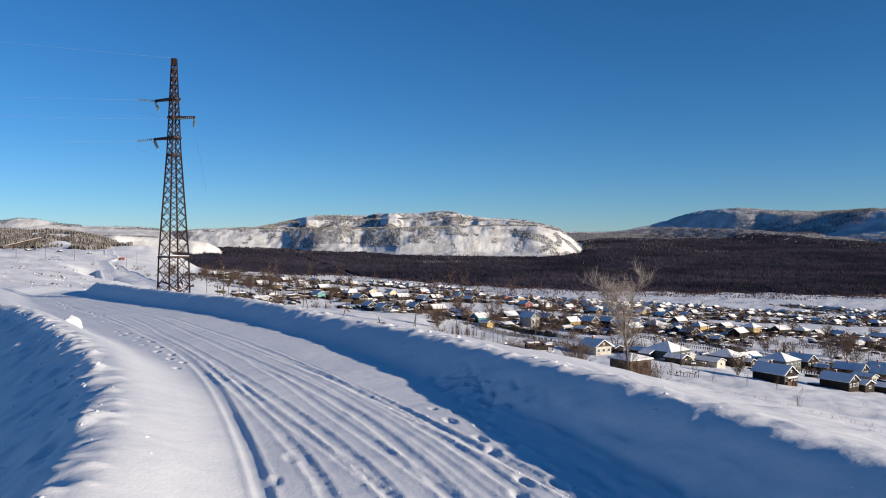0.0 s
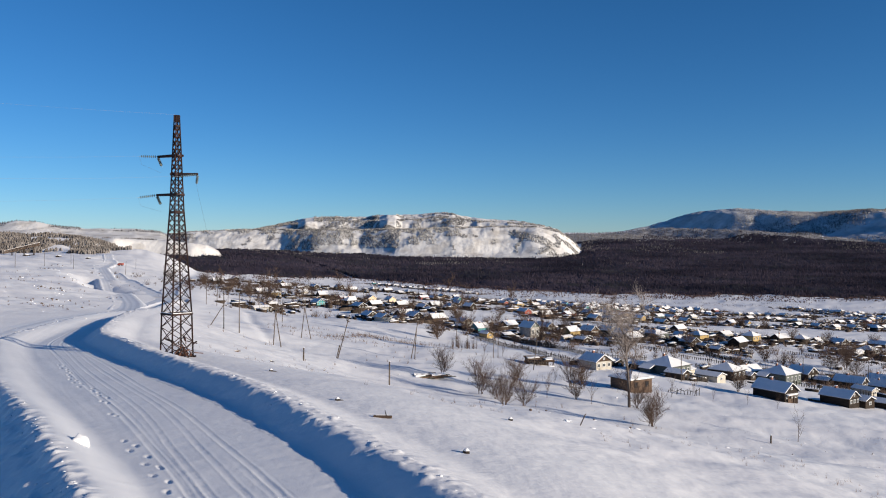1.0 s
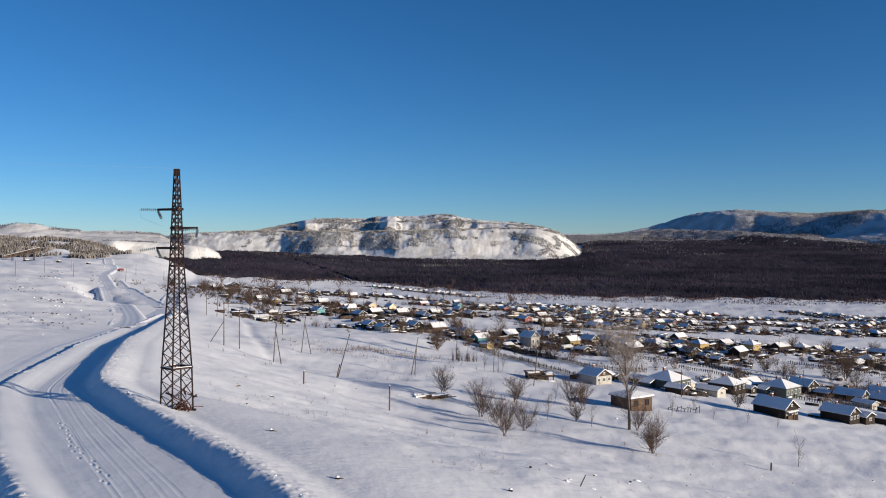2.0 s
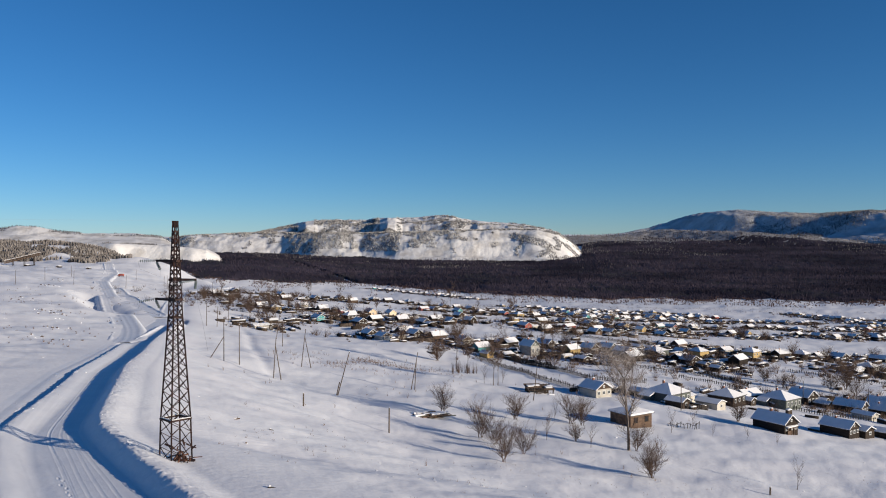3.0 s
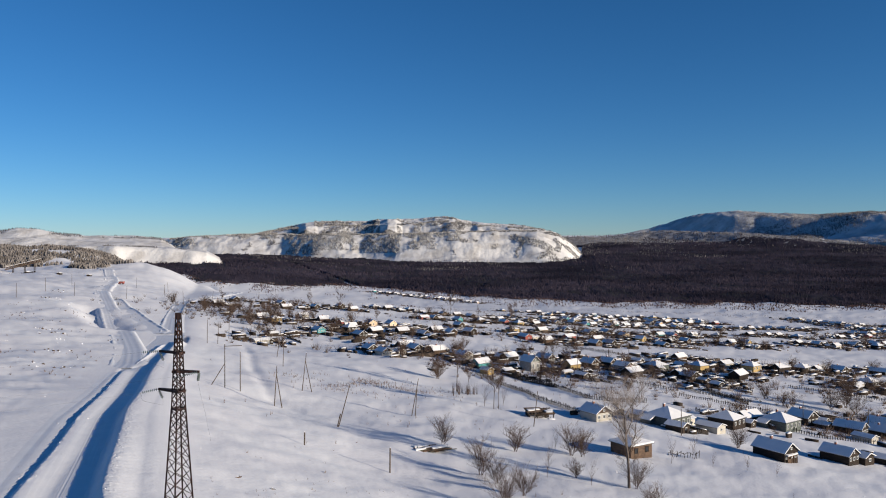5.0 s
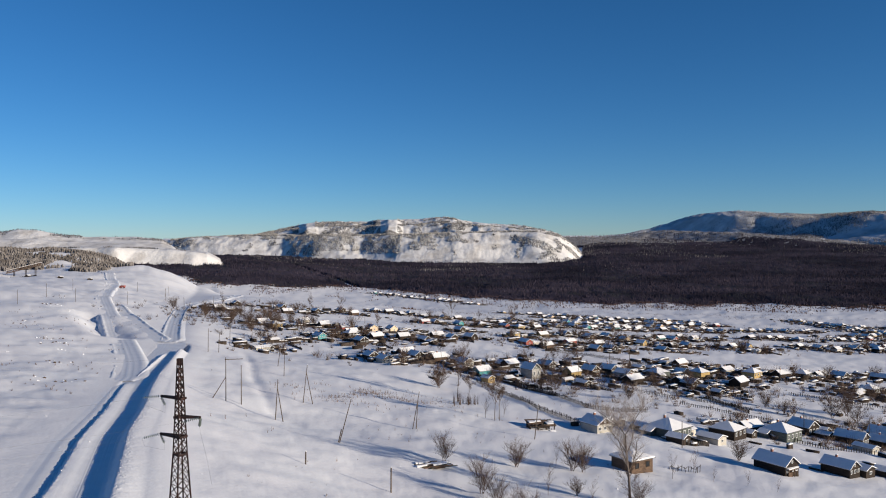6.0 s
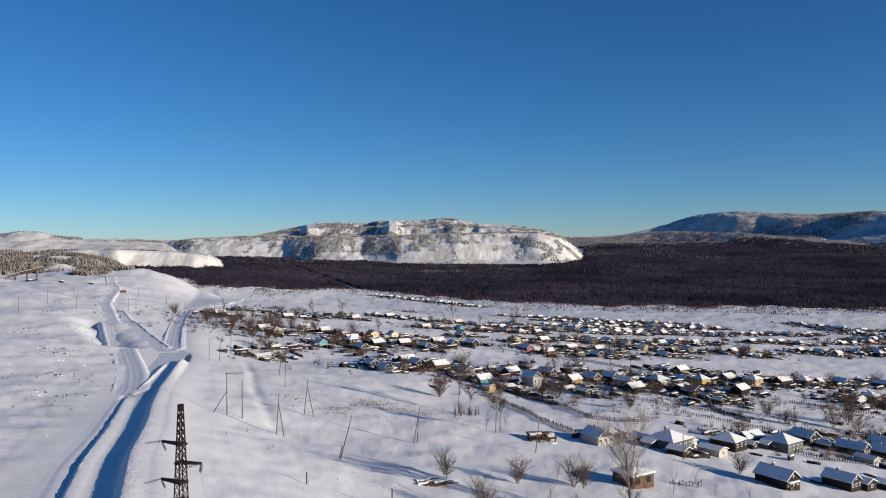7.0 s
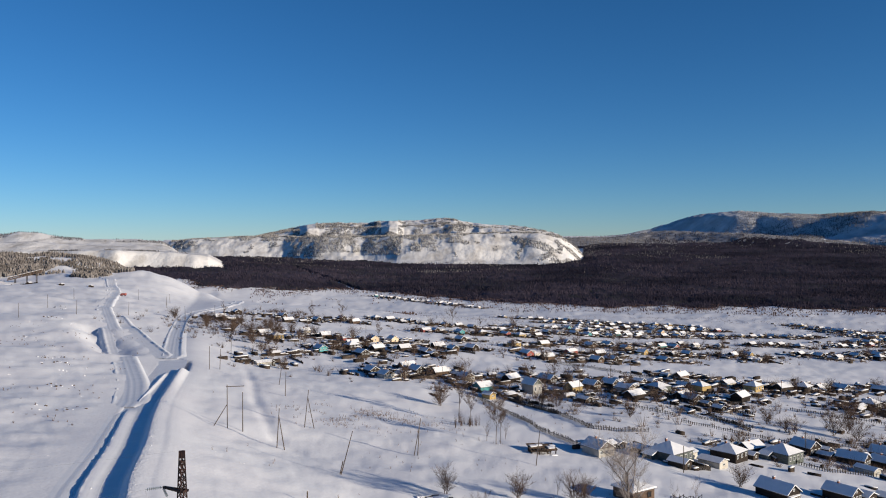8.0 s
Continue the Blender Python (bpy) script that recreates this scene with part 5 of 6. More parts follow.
def twigs_mesh(name, segs):
    """Thin three-sided twigs, tapering, in one mesh."""
    a, b = np.array([s[1] for s in segs]), np.array([s[2] for s in segs])
    r1, r2 = np.array([max(s[3], 0.006) for s in segs]), np.array([max(s[4], 0.004) for s in segs])
    d = b - a
    d /= np.linalg.norm(d, axis=1)[:, None] + 1e-9
    u = np.cross(d, np.where(np.abs(d[:, 2:]) < 0.9, [[0.0, 0.0, 1.0]], [[1.0, 0.0, 0.0]]))
    u /= np.linalg.norm(u, axis=1)[:, None]
    w = np.cross(d, u)
    ring = [u * math.cos(t) + w * math.sin(t) for t in (0, 2.094, 4.189)]
    v = np.stack([a + r1[:, None] * k for k in ring] + [b + r2[:, None] * k for k in ring], 1).reshape(-1, 3)
    q = np.array([(0, 1, 4, 3), (1, 2, 5, 4), (2, 0, 3, 5)])[None] + (np.arange(len(segs)) * 6)[:, None, None]
    return fast_mesh(name, v, q.reshape(-1, 4))


def tree(name, label, seed, height, radius, spread, levels, fork, bark, twig, first=0.3, upright=0.5, stems=1, fuzz=1, fine_r=0.007):
    r = random.Random(seed)
    t = thing(name, label, "tree" if stems == 1 else "bush", group="bare trees" if stems == 1 else "bare bushes")
    segs = []
    for k in range(stems):
        part_segs = branches(r, height * r.uniform(0.75, 1.0), radius, spread, levels, fork, first, upright)
        if stems > 1:
            a, lean = 6.283 * k / stems + r.uniform(-0.4, 0.4), r.uniform(0.1, 0.65)
            m = Matrix.Rotation(lean, 4, Vector((math.cos(a), math.sin(a), 0)))
            off = Vector((r.uniform(-0.4, 0.4), r.uniform(-0.4, 0.4), 0))
            part_segs = [(l, m @ p + off, m @ q + off, r1, r2) for l, p, q, r1, r2 in part_segs]
        segs += part_segs
    fine = []
    for l, p, q, r1, r2 in segs:
        if l >= levels - 1:
            for _ in range(fuzz):
                d = (q - p).normalized() + Vector((r.gauss(0, 0.45), r.gauss(0, 0.45), r.gauss(0.2, 0.35)))
                a = p.lerp(q, r.random())
                fine.append((l, a, a + d.normalized() * height * r.uniform(0.06, 0.15), fine_r, fine_r * 0.4))
    segs += fine
    part("trunk", limbs_mesh([s for s in segs if s[0] == 0], 6), bark, t)
    bold = stems == 1 and radius > 0.2
    if bold:
        main = [s for s in segs if s[0] == 1]
        for i in range(0, len(main), 3):
            part("limb", limbs_mesh(main[i:i + 3], 5), bark, t)
    part("crown", twigs_mesh("crown", [s for s in segs if s[0] > (1 if bold else 0)]), twig, t)
    return t


def plant(ob, x, y, turn=0.0, size=1.0):
    ob.matrix_basis = pose(x, y, land1(x, y), 0, 0, turn) @ Matrix.Diagonal((size, size, size, 1))
    return ob


birch = plant(tree("frosted_birch", "tall bare tree with pale frosted twigs", 21, 17.5, 0.30, 0.75, 3, 3, BIRCH, TWIG_FROST, first=0.4, upright=0.85, fuzz=1, fine_r=0.012), 33.0, 145.5)
slim = plant(tree("birch", "slender bare birch with brown twigs", 22, 13.0, 0.16, 0.6, 3, 2, BIRCH, TWIG, first=0.3, upright=0.8, fuzz=4), 3.1, 266.8)
round_bush = plant(tree("bush", "rounded leafless brown bush with many fine stems", 27, 4.3, 0.045, 0.55, 2, 3, TWIG, TWIG, first=0.2, upright=0.9, stems=11, fuzz=1), 30.7, 122.2)
brown_bush = plant(tree("bush", "tangled leafless brown bush in the snow", 24, 5.4, 0.05, 0.5, 2, 3, TWIG, TWIG, first=0.2, upright=0.95, stems=8, fuzz=1), 5.5, 146.0)
shrub = plant(tree("shrub", "low spreading bare shrub with stout limbs", 25, 4.6, 0.08, 0.85, 2, 3, TWIG, TWIG, first=0.25, upright=0.7, stems=5, fuzz=2), 14.2, 171.2)
sapling = plant(tree("sapling", "thin leafless sapling in the snow", 26, 4.0, 0.05, 0.6, 2, 2, TWIG, TWIG, first=0.2, upright=0.8), 18.2, 148.6)
for x, y, a, size in ((6.8, 262.0, 0, 0.6), (13.5, 230.9, 40, 0.8), (15.0, 232.0, 120, 0.7), (41, 330, 80, 0.75), (-110, 470, 50, 0.8), (-100, 455, 130, 0.9), (60, 690, 20, 0.9), (5, 690, 75, 1.1), (84, 400, 33, 0.9), (33.5, 148, 66, 0.45), (60, 355, 10, 0.8)):
    plant(copy_thing(slim, Matrix()), x, y, a, size)
for x, y, a, size in ((-1.5, 168.3, 0, 0.9), (7.6, 118.1, 90, 0.85), (12.0, 131.8, 30, 0.75), (34.3, 145.3, 75, 0.8), (26.8, 172.7, 10, 1.0), (29.4, 173.3, 160, 0.95), (44.4, 319.9, 50, 1.5), (38.7, 322.3, 110, 1.1), (147.6, 298.0, 20, 1.3), (155.4, 302.4, 70, 1.5),
                      (154.3, 292.3, 200, 1.2), (129.0, 297.6, 90, 0.9), (132.3, 296.3, 250, 0.9), (90, 335, 10, 1.1), (170, 330, 0, 1.2), (8, 140, 200, 0.7)):
    plant(copy_thing(brown_bush, Matrix()), x, y, a, size)
for x, y, a, size in ((-3.7, 301.9, 0, 1.5), (-20, 350, 10, 1.4)):
    plant(copy_thing(round_bush, Matrix()), x, y, a, size)
for x, y, a, size in ((76.3, 205.8, 0, 1.0), (24, 150, 100, 0.6), (70, 300, 40, 1.0), (127, 310, 0, 1.1), (98, 262, 10, 0.9)):
    plant(copy_thing(shrub, Matrix()), x, y, a, size)
for x, y, a, size in ((25.9, 145.1, 0, 0.9), (56.6, 128.9, 60, 1.0), (58, 186, 40, 1.0), (67, 176, 90, 0.7), (72, 172, 0, 0.6), (60, 178, 10, 0.6), (50, 176, 77, 1.1), (20, 160, 0, 0.8), (24, 178, 40, 0.9), (17, 240, 30, 1.2), (11, 235, 10, 1.3)):
    plant(copy_thing(sapling, Matrix()), x, y, a, size)

# brown fruit trees and bushes round the houses
gr = random.Random(83)
for x, y in HOMES:
    if 285 < y < 720 and gr.random() < (0.30 if x < 150 else 0.42):
        made = copy_thing(gr.choice([brown_bush, brown_bush, round_bush, shrub, slim]), Matrix())
        plant(made, x + gr.uniform(-9, 9), y - gr.uniform(5, 10), gr.uniform(0, 360), gr.uniform(0.8, 1.35) * (0.6 if made.name.startswith("birch") else 1.0))
for k in range(34):
    t = gr.random()
    plant(copy_thing(gr.choice([brown_bush, brown_bush, round_bush]), Matrix()), -175 + 120 * t + gr.gauss(0, 14), 560 - 125 * t + gr.gauss(0, 30), gr.uniform(0, 360), gr.uniform(0.8, 1.5))

# shrubs and young trees in the gardens, too many to count
rng = np.random.default_rng(31)
gx, gy = [], []
for x, y in HOMES:
    if y > 250:
        # thicker in the east, where the surplus is added to dim the sunlit snow
        for k in range(10 if x < -20 else 24 if x < 150 else 44):
            gx.append(x + rng.normal(0, 11)), gy.append(y + rng.normal(0, 9))
for k in range(380):
    t = rng.random()
    gx.append(-190 + 130 * t + rng.normal(0, 22)), gy.append(560 - 130 * t + rng.normal(0, 40))
for cx, cy, n in ((-168, 567, 60), (-150, 512, 50), (-166, 712, 60), (-138, 705, 50), (-120, 660, 40)):
    for k in range(n):
        gx.append(cx + rng.normal(0, 9)), gy.append(cy + rng.normal(0, 14))
for k in range(260):
    gx.append(rng.uniform(45, 240)), gy.append(rng.uniform(268, 345))
gx, gy = np.array(gx), np.array(gy)
free = np.array([min((a - x) ** 2 + (b - y) ** 2 for x, y in HOMES) > 25 for a, b in zip(gx, gy)])
gx, gy = gx[free], gy[free]
gt = rng.uniform(0.7, 2.2, len(gx)) * rng.choice([0.7, 1.0, 2.2], len(gx))


def brushwood(name, label, x, y, tall, wide, mat, stalks, seed, thick=0.05):
    """Sheaves of thin upright twigs, in one mesh."""
    rng = np.random.default_rng(seed)
    n = len(x)
    z = land(x, y) - 0.1
    ang = rng.uniform(0, 6.283, (n, stalks))
    fan = rng.uniform(0.1, 1.0, (n, stalks)) * wide[:, None]
    h = tall[:, None] * rng.uniform(0.55, 1.0, (n, stalks))
    bx, by = x[:, None] + 0.25 * fan * np.cos(ang), y[:, None] + 0.25 * fan * np.sin(ang)
    tx, ty = x[:, None] + fan * np.cos(ang), y[:, None] + fan * np.sin(ang)
    zz = np.broadcast_to(z[:, None], ang.shape)
    w = thick * np.ones_like(ang)
    v = np.stack([np.stack([bx - w, by, zz], -1), np.stack([bx + w, by + w * 0.3, zz], -1), np.stack([tx, ty, zz + h], -1), np.stack([bx, by + w * 1.6, zz], -1)], 2).reshape(-1, 3)
    k = (np.arange(n * stalks) * 4)[:, None, None]
    tri = (np.array([(0, 1, 2), (1, 3, 2), (3, 0, 2)])[None] + k).reshape(-1, 3)
    return tagged(part(name, fast_mesh(name, v, tri), mat), label, "brushwood", kind="stuff")


def yard_clutter():
    """Low huts, stacks, sledges and hen coops behind the houses: plain weathered boxes, many under snow."""
    rng = np.random.default_rng(77)
    at = np.array(HOMES)
    at = at[at[:, 1] > 205]
    # six more per eastern home, added to darken snow that is lit too brightly
    at = np.concatenate([np.repeat(at, 2, 0), np.repeat(at[at[:, 1] > 270], 5, 0), np.repeat(at[(at[:, 0] > 90) & (at[:, 1] > 300)], 6, 0)])
    n = len(at)
    x, y = at[:, 0] + rng.normal(0, 9, n), at[:, 1] + rng.normal(3, 9, n)
    z = land(x, y)
    grow_far = 1 + 0.5 * step(260, 420, y)
    w, d, h = rng.uniform(0.6, 2.6, n) * grow_far, rng.uniform(0.3, 0.9, n) * grow_far, rng.uniform(0.35, 1.15, n) * grow_far
    t = np.radians(36 + rng.choice([0, 90], n) + rng.normal(0, 8, n))
    faces = np.array([(0, 1, 5, 4), (1, 2, 6, 5), (2, 3, 7, 6), (3, 0, 4, 7), (4, 5, 6, 7)])

    def boxes(sel, low, high, grow, lean):
        cx = np.array([-1, 1, 1, -1])[None] * (w[sel, None] * grow)
        cy = np.array([-1, -1, 1, 1])[None] * (d[sel, None] * grow)
        c, s_ = np.cos(t[sel])[:, None], np.sin(t[sel])[:, None]
        px, py = x[sel, None] + cx * c - cy * s_, y[sel, None] + cx * s_ + cy * c
        tip = lean[sel, None] * np.array([0.0, 0.0, 1.0, 1.0])[None]
        v = np.concatenate([np.stack([px, py, (low[sel, None] + tip * (low[sel, None] > z[sel, None]))], -1), np.stack([px, py, high[sel, None] + tip], -1)], 1)
        k = (np.arange(len(v)) * 8)[:, None, None]
        return v.reshape(-1, 3), (faces[None] + k).reshape(-1, 4)
    lean = rng.uniform(-0.15, 0.45, n)
    every = np.ones(n, bool)
    capped = rng.random(n) < 0.55
    tagged(part("yard_clutter", fast_mesh("yard_clutter", *boxes(every, z - 0.4, z + h, 1.0, lean)), CLUTTER), "weathered low huts and stacks in the village yards", "yard clutter", kind="stuff")
    tagged(part("clutter_snow", fast_mesh("clutter_snow", *boxes(capped, z + h + 0.004, z + h + 0.2, 0.97, lean)), SNOW_ROOF), "snow caps on the yard huts and stacks", "snow caps", kind="stuff")


CLUTTER = material("weathered_boards", (0.030, 0.023, 0.019), (0.078, 0.060, 0.048), 0.9, 0.9, island=0.5, spec=0.1)
yard_clutter()
brushwood("garden_shrubs", "leafless brown shrubs in the village gardens", gx, gy, gt * 1.15, 0.5 + gt * 0.8, TWIG, 17, 32, 0.06)
kx, ky = rng.normal(6.4, 2.2, 16), rng.normal(260.8, 2.6, 16)
brushwood("sapling_thicket", "reddish brown thicket of leafless saplings", kx, ky, rng.uniform(3.2, 6.6, 16), rng.uniform(0.5, 1.4, 16), TWIG, 24, 35, 0.016)
wood("scrub_band", "reddish brown scrub at the forest edge", scrub_x, scrub_y, land(scrub_x, scrub_y) - 0.3, rng.uniform(0.8, 3.6, len(scrub_x)), rng.uniform(0.35, 1.1, len(scrub_x)), SCRUB, False)
# dry stalks and brush poking through the field's snow
fx = np.concatenate([rng.uniform(-60, 70, 7000), rng.normal(-27, 15, 2000)])
fy = np.concatenate([rng.uniform(85, 330, 7000), rng.normal(251, 11, 2000)])
near = 1.1 * np.exp(-((fx + 27) / 24) ** 2 - ((fy - 251) / 15) ** 2) * step(-0.3, 0.3, fractal(fx / 9, fy / 9, 132, 2)) + 0.1 * (fractal(fx / 14, fy / 14, 131, 3) > 0.35)
pickd = (rng.random(9000) < near * 0.9) & (across(fx, fy)[0] > 12)
brushwood("dry_brush", "thin dry brush poking through the snow", fx[pickd], fy[pickd], rng.uniform(0.5, 1.5, 9000)[pickd], rng.uniform(0.2, 0.6, 9000)[pickd], STALK, 12, 33, 0.010)
tx, ty = rng.uniform(-30, 110, 9000), 33 * (150 / 33) ** rng.random(9000)
grass = (across(tx, ty)[0] > 10) & (fractal(tx / 9, ty / 5, 143, 3) > 0.35) & (rng.random(9000) < 0.55)
brushwood("dry_grass", "tufts of dry grass standing out of the snow", tx[grass], ty[grass], rng.uniform(0.2, 0.6, 9000)[grass], rng.uniform(0.1, 0.4, 9000)[grass], STALK, 8, 38, 0.006)
lx = rng.uniform(-240, -50, 6000)
ly = rng.uniform(90, 480, 6000)
ok = (across(lx, ly)[0] < -12) & (fractal(lx / 18, ly / 18, 133, 3) > 0.55) & (rng.random(6000) < 0.45)
brushwood("hillside_stalks", "sparse dry stalks on the snowy hillside", lx[ok], ly[ok], rng.uniform(0.3, 1.1, 6000)[ok], rng.uniform(0.2, 0.6, 6000)[ok], STALK, 8, 34, 0.045)


# thin scrub over the open meadow before the forest
mx, my = rng.uniform(-80, 720, 16000), rng.uniform(820, 1380, 16000)
ok = (fractal(mx / 60, my / 18, 137, 3) > 0.25) & (my < np.interp(mx, EDGE_X, EDGE_Y) - 10) & (rng.random(16000) < 0.5)
brushwood("meadow_scrub", "sparse brown scrub over the snowy meadow", mx[ok], my[ok], rng.uniform(0.5, 1.8, 16000)[ok], rng.uniform(0.5, 1.6, 16000)[ok], TWIG, 5, 36, 0.11)


# ---- loose snow and rubbish ----
def lumps(name, label, x, y, z, size, mat, kind="stuff", fine=1):
    """Angular clods in one mesh; a finer one is rounded with a knobbly skin."""
    n = len(x)
    rng = np.random.default_rng(n)
    bm = bmesh.new()
    bmesh.ops.create_icosphere(bm, subdivisions=fine, radius=1.0)
    base = np.array([v.co[:] for v in bm.verts])
    if fine > 1:
        base = base * (1 + 0.3 * fractal(base[:, 0] * 1.5 + base[:, 2] + size[0] * 40, base[:, 1] * 1.5 - base[:, 2], 3, 3))[:, None]
    tri = np.array([[v.index for v in f.verts] for f in bm.faces])
    bm.free()
    v = base[None] * (rng.uniform(0.6, 1.25, (n, len(base), 1)) if fine == 1 else 1.0) * np.stack([size, size * rng.uniform(0.6, 1.2, n), size * rng.uniform(0.5, 0.9, n)], -1)[:, None]
    v = v + np.stack([x, y, z], -1)[:, None]
    t = (tri[None] + (np.arange(n) * len(base))[:, None, None]).reshape(-1, 3)
    return tagged(smooth(part(name, fast_mesh(name, v.reshape(-1, 3), t), mat)), label, "snow clods", kind=kind)


def along(n, seed, y0, y1, right, spread, shift=0.0):
    rng = np.random.default_rng(seed)
    y = y0 * ((y1 / y0) ** rng.random(n))
    xr, zr, s = road_mid(y)
    q = (crest(y, True) if right else -crest(y, False)) + rng.normal(shift, spread, n) * rng.choice([0.5, 1.0, 1.6], n)
    c = 1 / np.sqrt(1 + s * s)
    x, yy = xr + q * c, y - q * s * c
    z = zr + (bank_right if right else bank_left)(q, y, x, yy) - 0.03
    return x, yy, z, (0.02 + 0.10 * rng.random(n) ** 2.5) * (0.6 + y / 150)


def crumbs(n, seed):
    """Loose crumbs thrown up on the rims of the tyre tracks and over their floors."""
    rng = np.random.default_rng(seed)
    y = 10 * (44 / 10) ** rng.random(n)
    pick = rng.choice(10, n, p=np.array([0.4, 1.4, 1.0, 1.6, 0.8, 1.6, 1.7, 1.4, 0.7, 0.4]) / 11.0)
    q = np.zeros(n)
    for i, (half, deep, tread, mid) in enumerate(RUTS[:10]):
        q = np.where(pick == i, np.interp(y, TY, mid) + half * np.where(rng.random(n) < 0.6, rng.choice([-1.5, 1.5], n) + rng.normal(0, 0.35, n), rng.uniform(-1, 1, n)), q)
    xr, zr, s = road_mid(y)
    c = 1 / np.sqrt(1 + s * s)
    x, yy = xr + q * c, y - q * s * c
    size = rng.uniform(0.008, 0.021, n) * (0.7 + y / 45)
    return x, yy, zr + road_height(q, y, x, yy) - 0.55 * size, size


lumps("track_crumbs", "loose snow crumbs along the tyre tracks", *crumbs(16000, 44), SNOW)
lumps("bank_clods_right", "small snow clods along the bank crest", *along(420, 41, 9, 230, True, 0.28, 0.2), SNOW)
lumps("bank_clods_left", "small snow clods along the low bank", *along(1300, 42, 9, 190, False, 0.5, -0.55), SNOW)
cx, cy = -14.9, 31.8
clod = lumps("snow_clod", "large loose snow clod on the bank", np.array([cx]), np.array([cy]), np.array([0.95]), np.array([0.33]), SNOW, kind="", fine=3)
clod["category"] = "snow clod"
clod = lumps("snow_clod", "smaller loose snow clod beside the large one", np.array([cx - 0.62]), np.array([cy - 0.25]), np.array([0.84]), np.array([0.22]), SNOW, kind="", fine=3)
clod["category"] = "snow clod"
nx, ny = rng.uniform(-60, 100, 5000), 34 * (260 / 34) ** rng.random(5000)
ok = (across(nx, ny)[0] > 9) & (fractal(nx / 20, ny / 20, 141, 3) > 0.3)
lumps("field_clods", "scattered snow-covered hummocks in the field", nx[ok], ny[ok], land(nx[ok], ny[ok]) - 0.16, rng.uniform(0.1, 0.34, 5000)[ok], SNOW)
ok2 = rng.random(5000) < 0.02
lumps("field_stones", "dark stones and rubble showing through snow", nx[ok & ok2], ny[ok & ok2], land(nx[ok & ok2], ny[ok & ok2]) + 0.1, rng.uniform(0.05, 0.13, 5000)[ok & ok2], LOG_BROWN)


hx = np.concatenate([rng.normal(a, 3.5, 9) for a in (-191, -141, -153, -258, -186, -120, -230, -100, -172)])
hy = np.concatenate([rng.normal(b, 3.0, 9) for b in (350, 284, 300, 511, 385, 240, 440, 200, 330)])
lumps("hillside_rubble", "brown rubble showing through the hillside snow", hx, hy, land(hx, hy) + 0.05, rng.uniform(0.15, 0.55, len(hx)), LOG_BROWN)
hx2, hy2 = hx + rng.normal(0.3, 1.2, len(hx)), hy + rng.normal(1.0, 1.2, len(hx))
lx, ly = rng.uniform(-230, -30, 9000), 60 * (480 / 60) ** rng.random(9000)
ok = (across(lx, ly)[0] < -10) & (fractal(lx / 22, ly / 14, 145, 3) > 0.35)
lumps("hillside_hummocks", "low snow-covered hummocks on the hillside", lx[ok], ly[ok], land(lx[ok], ly[ok]) - 0.19, rng.uniform(0.2, 0.4, 9000)[ok], SNOW_FIELD)
lumps("hillside_drifts", "snow-capped hummocks on the hillside", hx2, hy2, land(hx2, hy2) - 0.1, rng.uniform(0.15, 0.45, len(hx)), SNOW)


RUST = material("old_rust", (0.05, 0.022, 0.016), (0.12, 0.055, 0.035), 3.0, 0.85)


def scrap(x, y):
    b = thing("scrap_heap", "tangle of rusty scrap leaning on the pylon", "scrap", pose(x, y, land1(x, y)))
    r = random.Random(17)
    for i in range(34):
        p = Vector((r.gauss(0, 0.45), r.gauss(0, 0.35), r.uniform(0.1, 1.25)))
        d = Vector((r.gauss(0, 0.5), r.gauss(0, 0.4), r.gauss(-0.1, 0.25)))
        part("scrap_bar", beam(p, p + d, r.uniform(0.05, 0.13)), RUST if i % 3 else STEEL, b)
    return b


scrap(PYLON[0] + 0.75, PYLON[1] - 0.35)


def debris(x, y, turn, kind):
    """A bit of old timber or rubble lying in the field, with its cap of snow."""
    names = {"log": ("log", "weathered log lying in the snow", "log"), "stump": ("stump", "dark stump under a cap of snow", "stump"), "stake": ("stake", "slanting weathered stake in the snow", "stake")}
    name, label, category = names[kind]
    b = thing(name, label, category, pose(x, y, land1(x, y) - 0.04, 0, 0, turn) @ Matrix.Diagonal((0.62, 0.62, 0.62, 1)), group="field rubbish")
    if kind == "log":
        part("trunk", beam((-0.7, 0, 0.1), (0.7, 0.05, 0.16), 0.3, sides=8, w2=0.22), LOG_BROWN, b)
        part("branch", beam((0.3, 0, 0.2), (0.15, 0.1, 0.65), 0.09, sides=6, w2=0.04), LOG_DARK, b)
        part("log_snow", beam((-0.5, 0.02, 0.27), (0.4, 0.04, 0.29), 0.18, 0.08, sides=6, w2=0.1), SNOW_ROOF, b)
    elif kind == "stump":
        part("wood", beam((0, 0, -0.2), (0.05, 0, 0.24), 0.55, sides=9, w2=0.38), LOG_DARK, b)
        part("root", beam((0.1, 0, 0.1), (0.7, 0.2, -0.05), 0.2, sides=6, w2=0.08), LOG_DARK, b)
        part("stump_snow", beam((0.03, 0, 0.23), (0.03, 0, 0.36), 0.42, sides=9, w2=0.15), SNOW_ROOF, b)
    else:
        part("wood", beam((0, 0, -0.4), (0.8, 0.1, 1.25), 0.14, sides=6, w2=0.12), POLE, b)


for x, y, turn, kind in ((-7.1, 43.6, 20, "stump"), (-4.4, 39.4, -12, "log"), (2.3, 47.9, 60, "stump"), (7.5, 55.1, 0, "stake"), (-0.7, 33.0, 100, "stump"), (-13.4, 56.3, 15, "stump"), (-21.9, 94.2, 0, "stump"), (-26.2, 95.4, 30, "log"), (-19.1, 117.2, 80, "log")):
    debris(x, y, turn, kind)


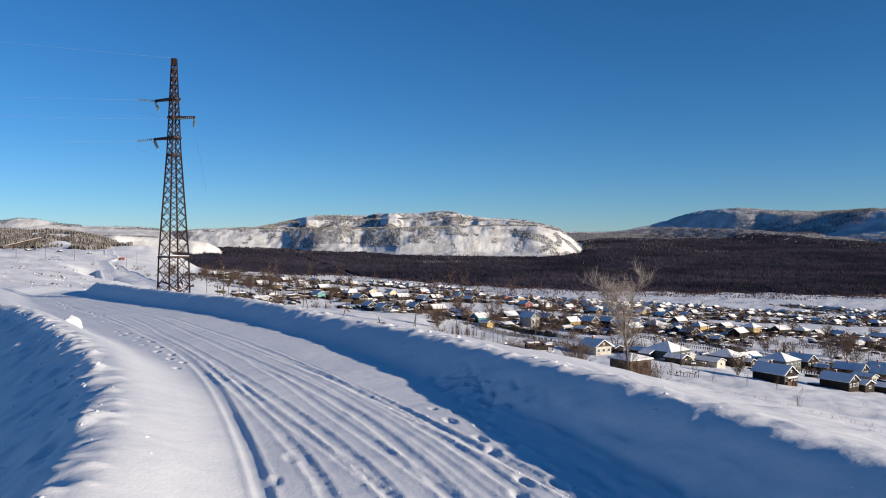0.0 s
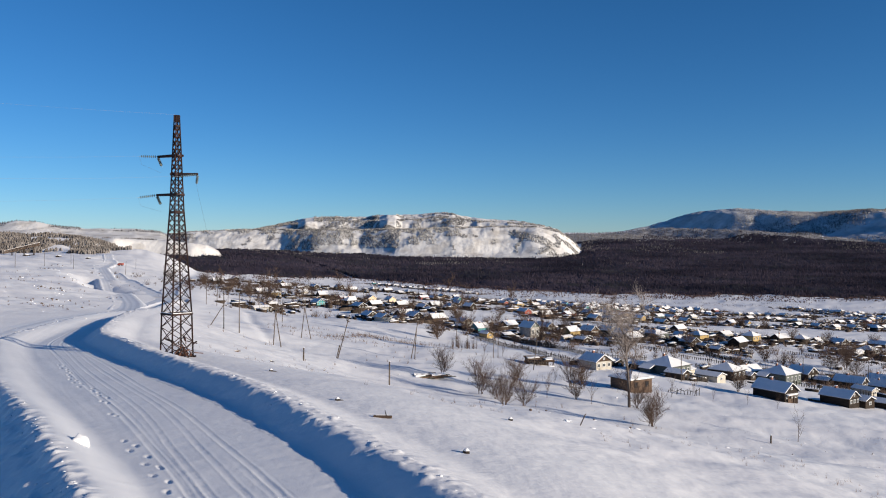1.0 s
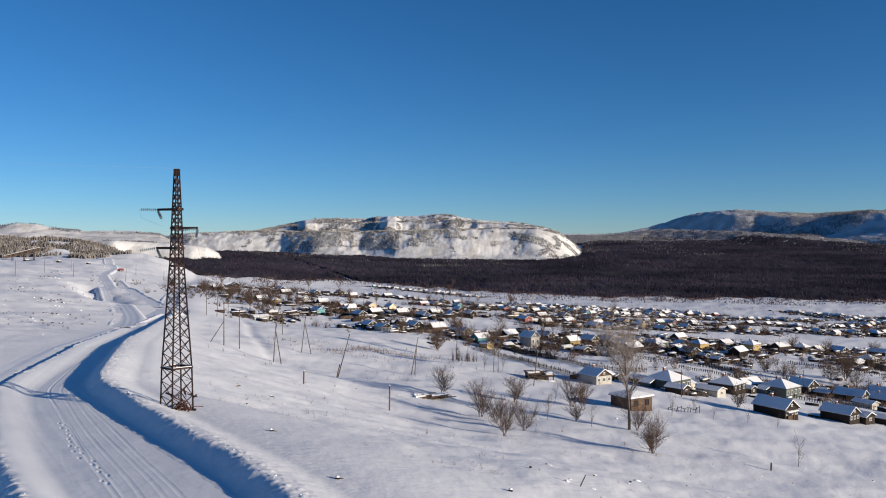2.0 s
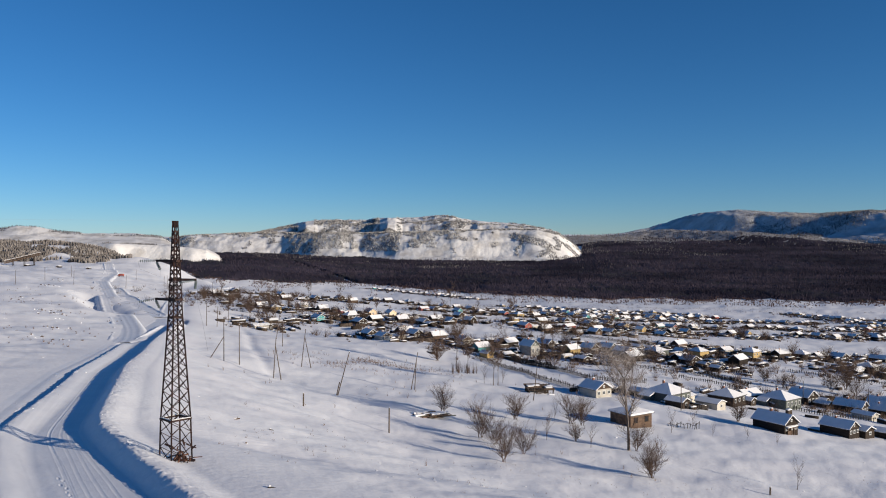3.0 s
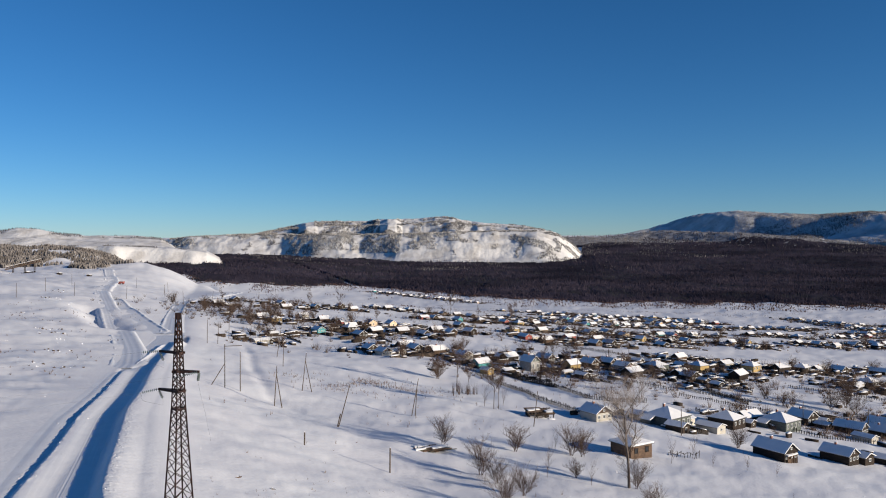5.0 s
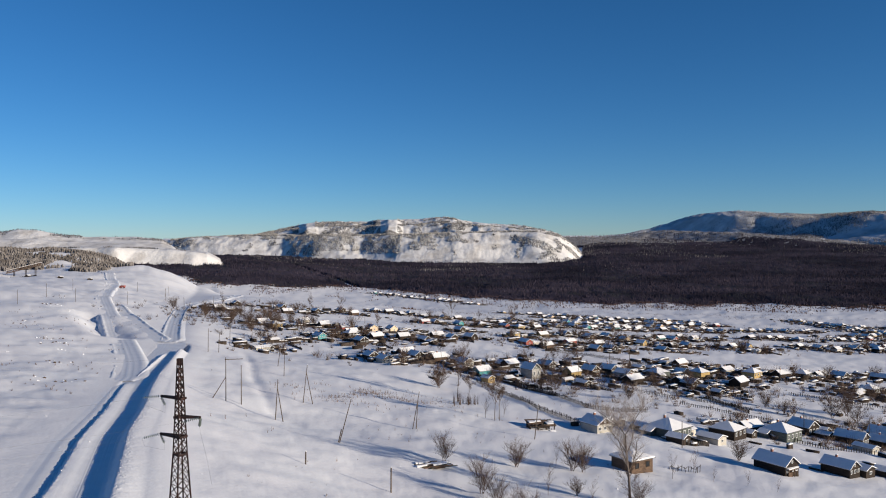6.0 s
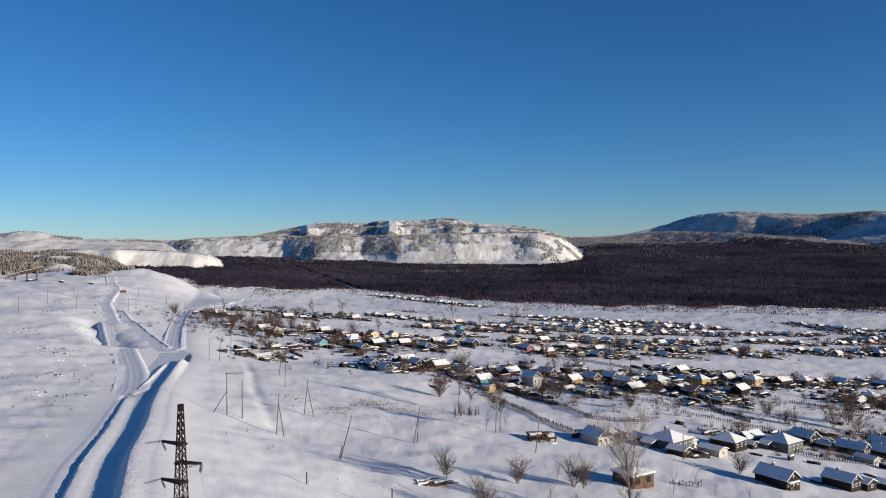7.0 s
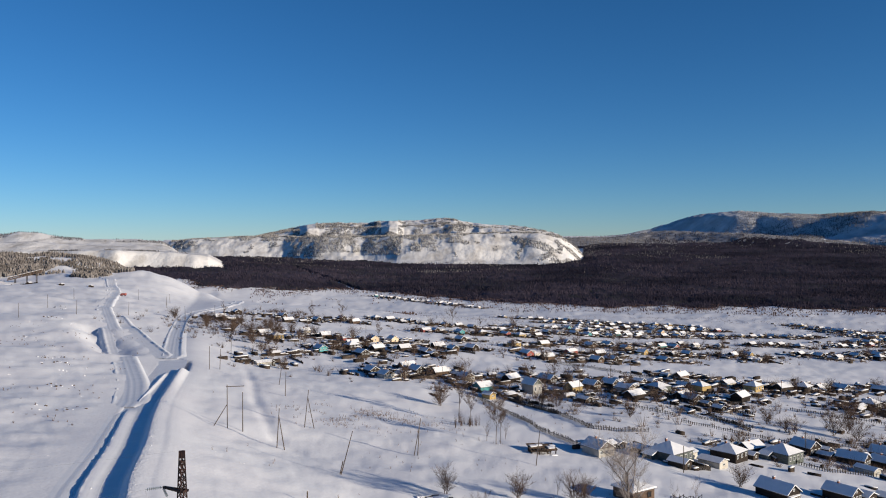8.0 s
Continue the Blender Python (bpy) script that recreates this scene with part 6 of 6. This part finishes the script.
# ---- the quarry in the distance ----
def conveyor(x, y):
    z = land1(x, y)
    c = thing("conveyor_gallery", "sloping ochre conveyor gallery on trestles", "conveyor", pose(x, y, z, 0, 0, 8))
    for py in (-1.4, 1.4):
        part("chord", beam((-16, py, 4), (20, py, 13), 0.7), LOG_BROWN, c)
        part("chord", beam((-16, py, 6.4), (20, py, 15.4), 0.6), LOG_BROWN, c)
        for k in range(12):
            part("truss_bar", beam((-16 + 3 * k, py, 4 + 0.75 * k), (-13 + 3 * k, py, 7.15 + 0.75 * k), 0.4), LOG_BROWN, c)
    part("deck", beam((-16, 0, 3.9), (20, 0, 12.9), 2.6, 0.3), LOG_BROWN, c)
    part("deck_snow", beam((-16, 0, 6.9), (20, 0, 15.9), 3.0, 0.35), SNOW_ROOF, c)
    for px in (-8, 4, 14):
        for py in (-1.4, 1.4):
            part("trestle", beam((px, py, -1), (px, py, 4 + (px + 16) * 0.25), 0.5), LOG_DARK, c)
    return c


conveyor(-462, 840)
b = house("quarry_shed", "ochre industrial shed with a snowy roof", 12, 16, 6, 2.5, PAINT_CREAM, front=2, side=3, chimney=False, group="quarry buildings")
pick_up(b, -492, 832, 30)
for x, y in ((-455, 800), (-440, 812), (-400, 800), (-372, 806)):
    settle(x, y, "shedD", turn=90)


def truck(x, y, turn):
    t = thing("truck", "small red truck parked on the snow", "truck", pose(x, y, land1(x, y) + 0.1, 0, 0, turn))
    part("cargo_body", box(-1.1, -2.6, 0.8, 1.1, 1.0, 2.6), PAINT_RED, t)
    cab = part("cab", joined(box(-1.05, 1.1, 0.6, 1.05, 2.7, 1.6), slab((-1.0, 1.15, 1.6), (1.0, 1.15, 1.6), (0.95, 2.3, 1.6), (-0.95, 2.3, 1.6), 0.8)), PAINT_RED, t)
    part("windscreen", box(-0.85, 2.3, 1.65, 0.85, 2.34, 2.3), PANE, cab)
    for wx in (-1.0, 1.0):
        for wy in (-1.7, 1.9):
            part("wheel", beam((wx - 0.15, wy, 0.4), (wx + 0.15, wy, 0.4), 0.85, sides=12), STEEL, t)
    return t


truck(-301.5, 718.5, 80)


# ---- plot fences, too many posts to count ----
rng = np.random.default_rng(61)
bits = []
for x, y in HOMES:
    if y < 290 or rng.random() < 0.35:
        continue
    t = radians(36 + (90 if rng.random() < 0.5 else 0) + rng.normal(0, 4))
    ux, uy = math.sin(t), -math.cos(t)
    ox, oy, run = x + rng.uniform(-10, 10), y + rng.uniform(-8, 8), rng.uniform(8, 24)
    k = np.arange(0, run, 0.8)
    px, py = ox + ux * k, oy + uy * k
    pz = land(px, py)
    for i in range(len(k) - 1):
        bits.append(((px[i], py[i], pz[i]), (px[i + 1], py[i + 1], pz[i + 1]), rng.uniform(0.8, 1.5)))
vs, qs = [], []
for (x0, y0, z0), (x1, y1, z1), h in bits:
    k = len(vs)
    x1, y1 = x0 + (x1 - x0) * 0.8, y0 + (y1 - y0) * 0.8
    vs += [(x0, y0, z0 - 0.4), (x1, y1, z1 - 0.4), (x1 + 0.06, y1 + 0.06, z1 - 0.4), (x0 + 0.06, y0 + 0.06, z0 - 0.4),
           (x0, y0, z0 + h), (x1, y1, z1 + h * 0.95), (x1 + 0.06, y1 + 0.06, z1 + h * 0.95), (x0 + 0.06, y0 + 0.06, z0 + h)]
    qs += [(k, k + 1, k + 5, k + 4), (k + 1, k + 2, k + 6, k + 5), (k + 2, k + 3, k + 7, k + 6), (k + 3, k, k + 4, k + 7), (k + 4, k + 5, k + 6, k + 7)]
tagged(part("plot_fences", fast_mesh("plot_fences", np.array(vs), np.array(qs)), FENCE), "old board fences between the village plots", "fence", kind="stuff")
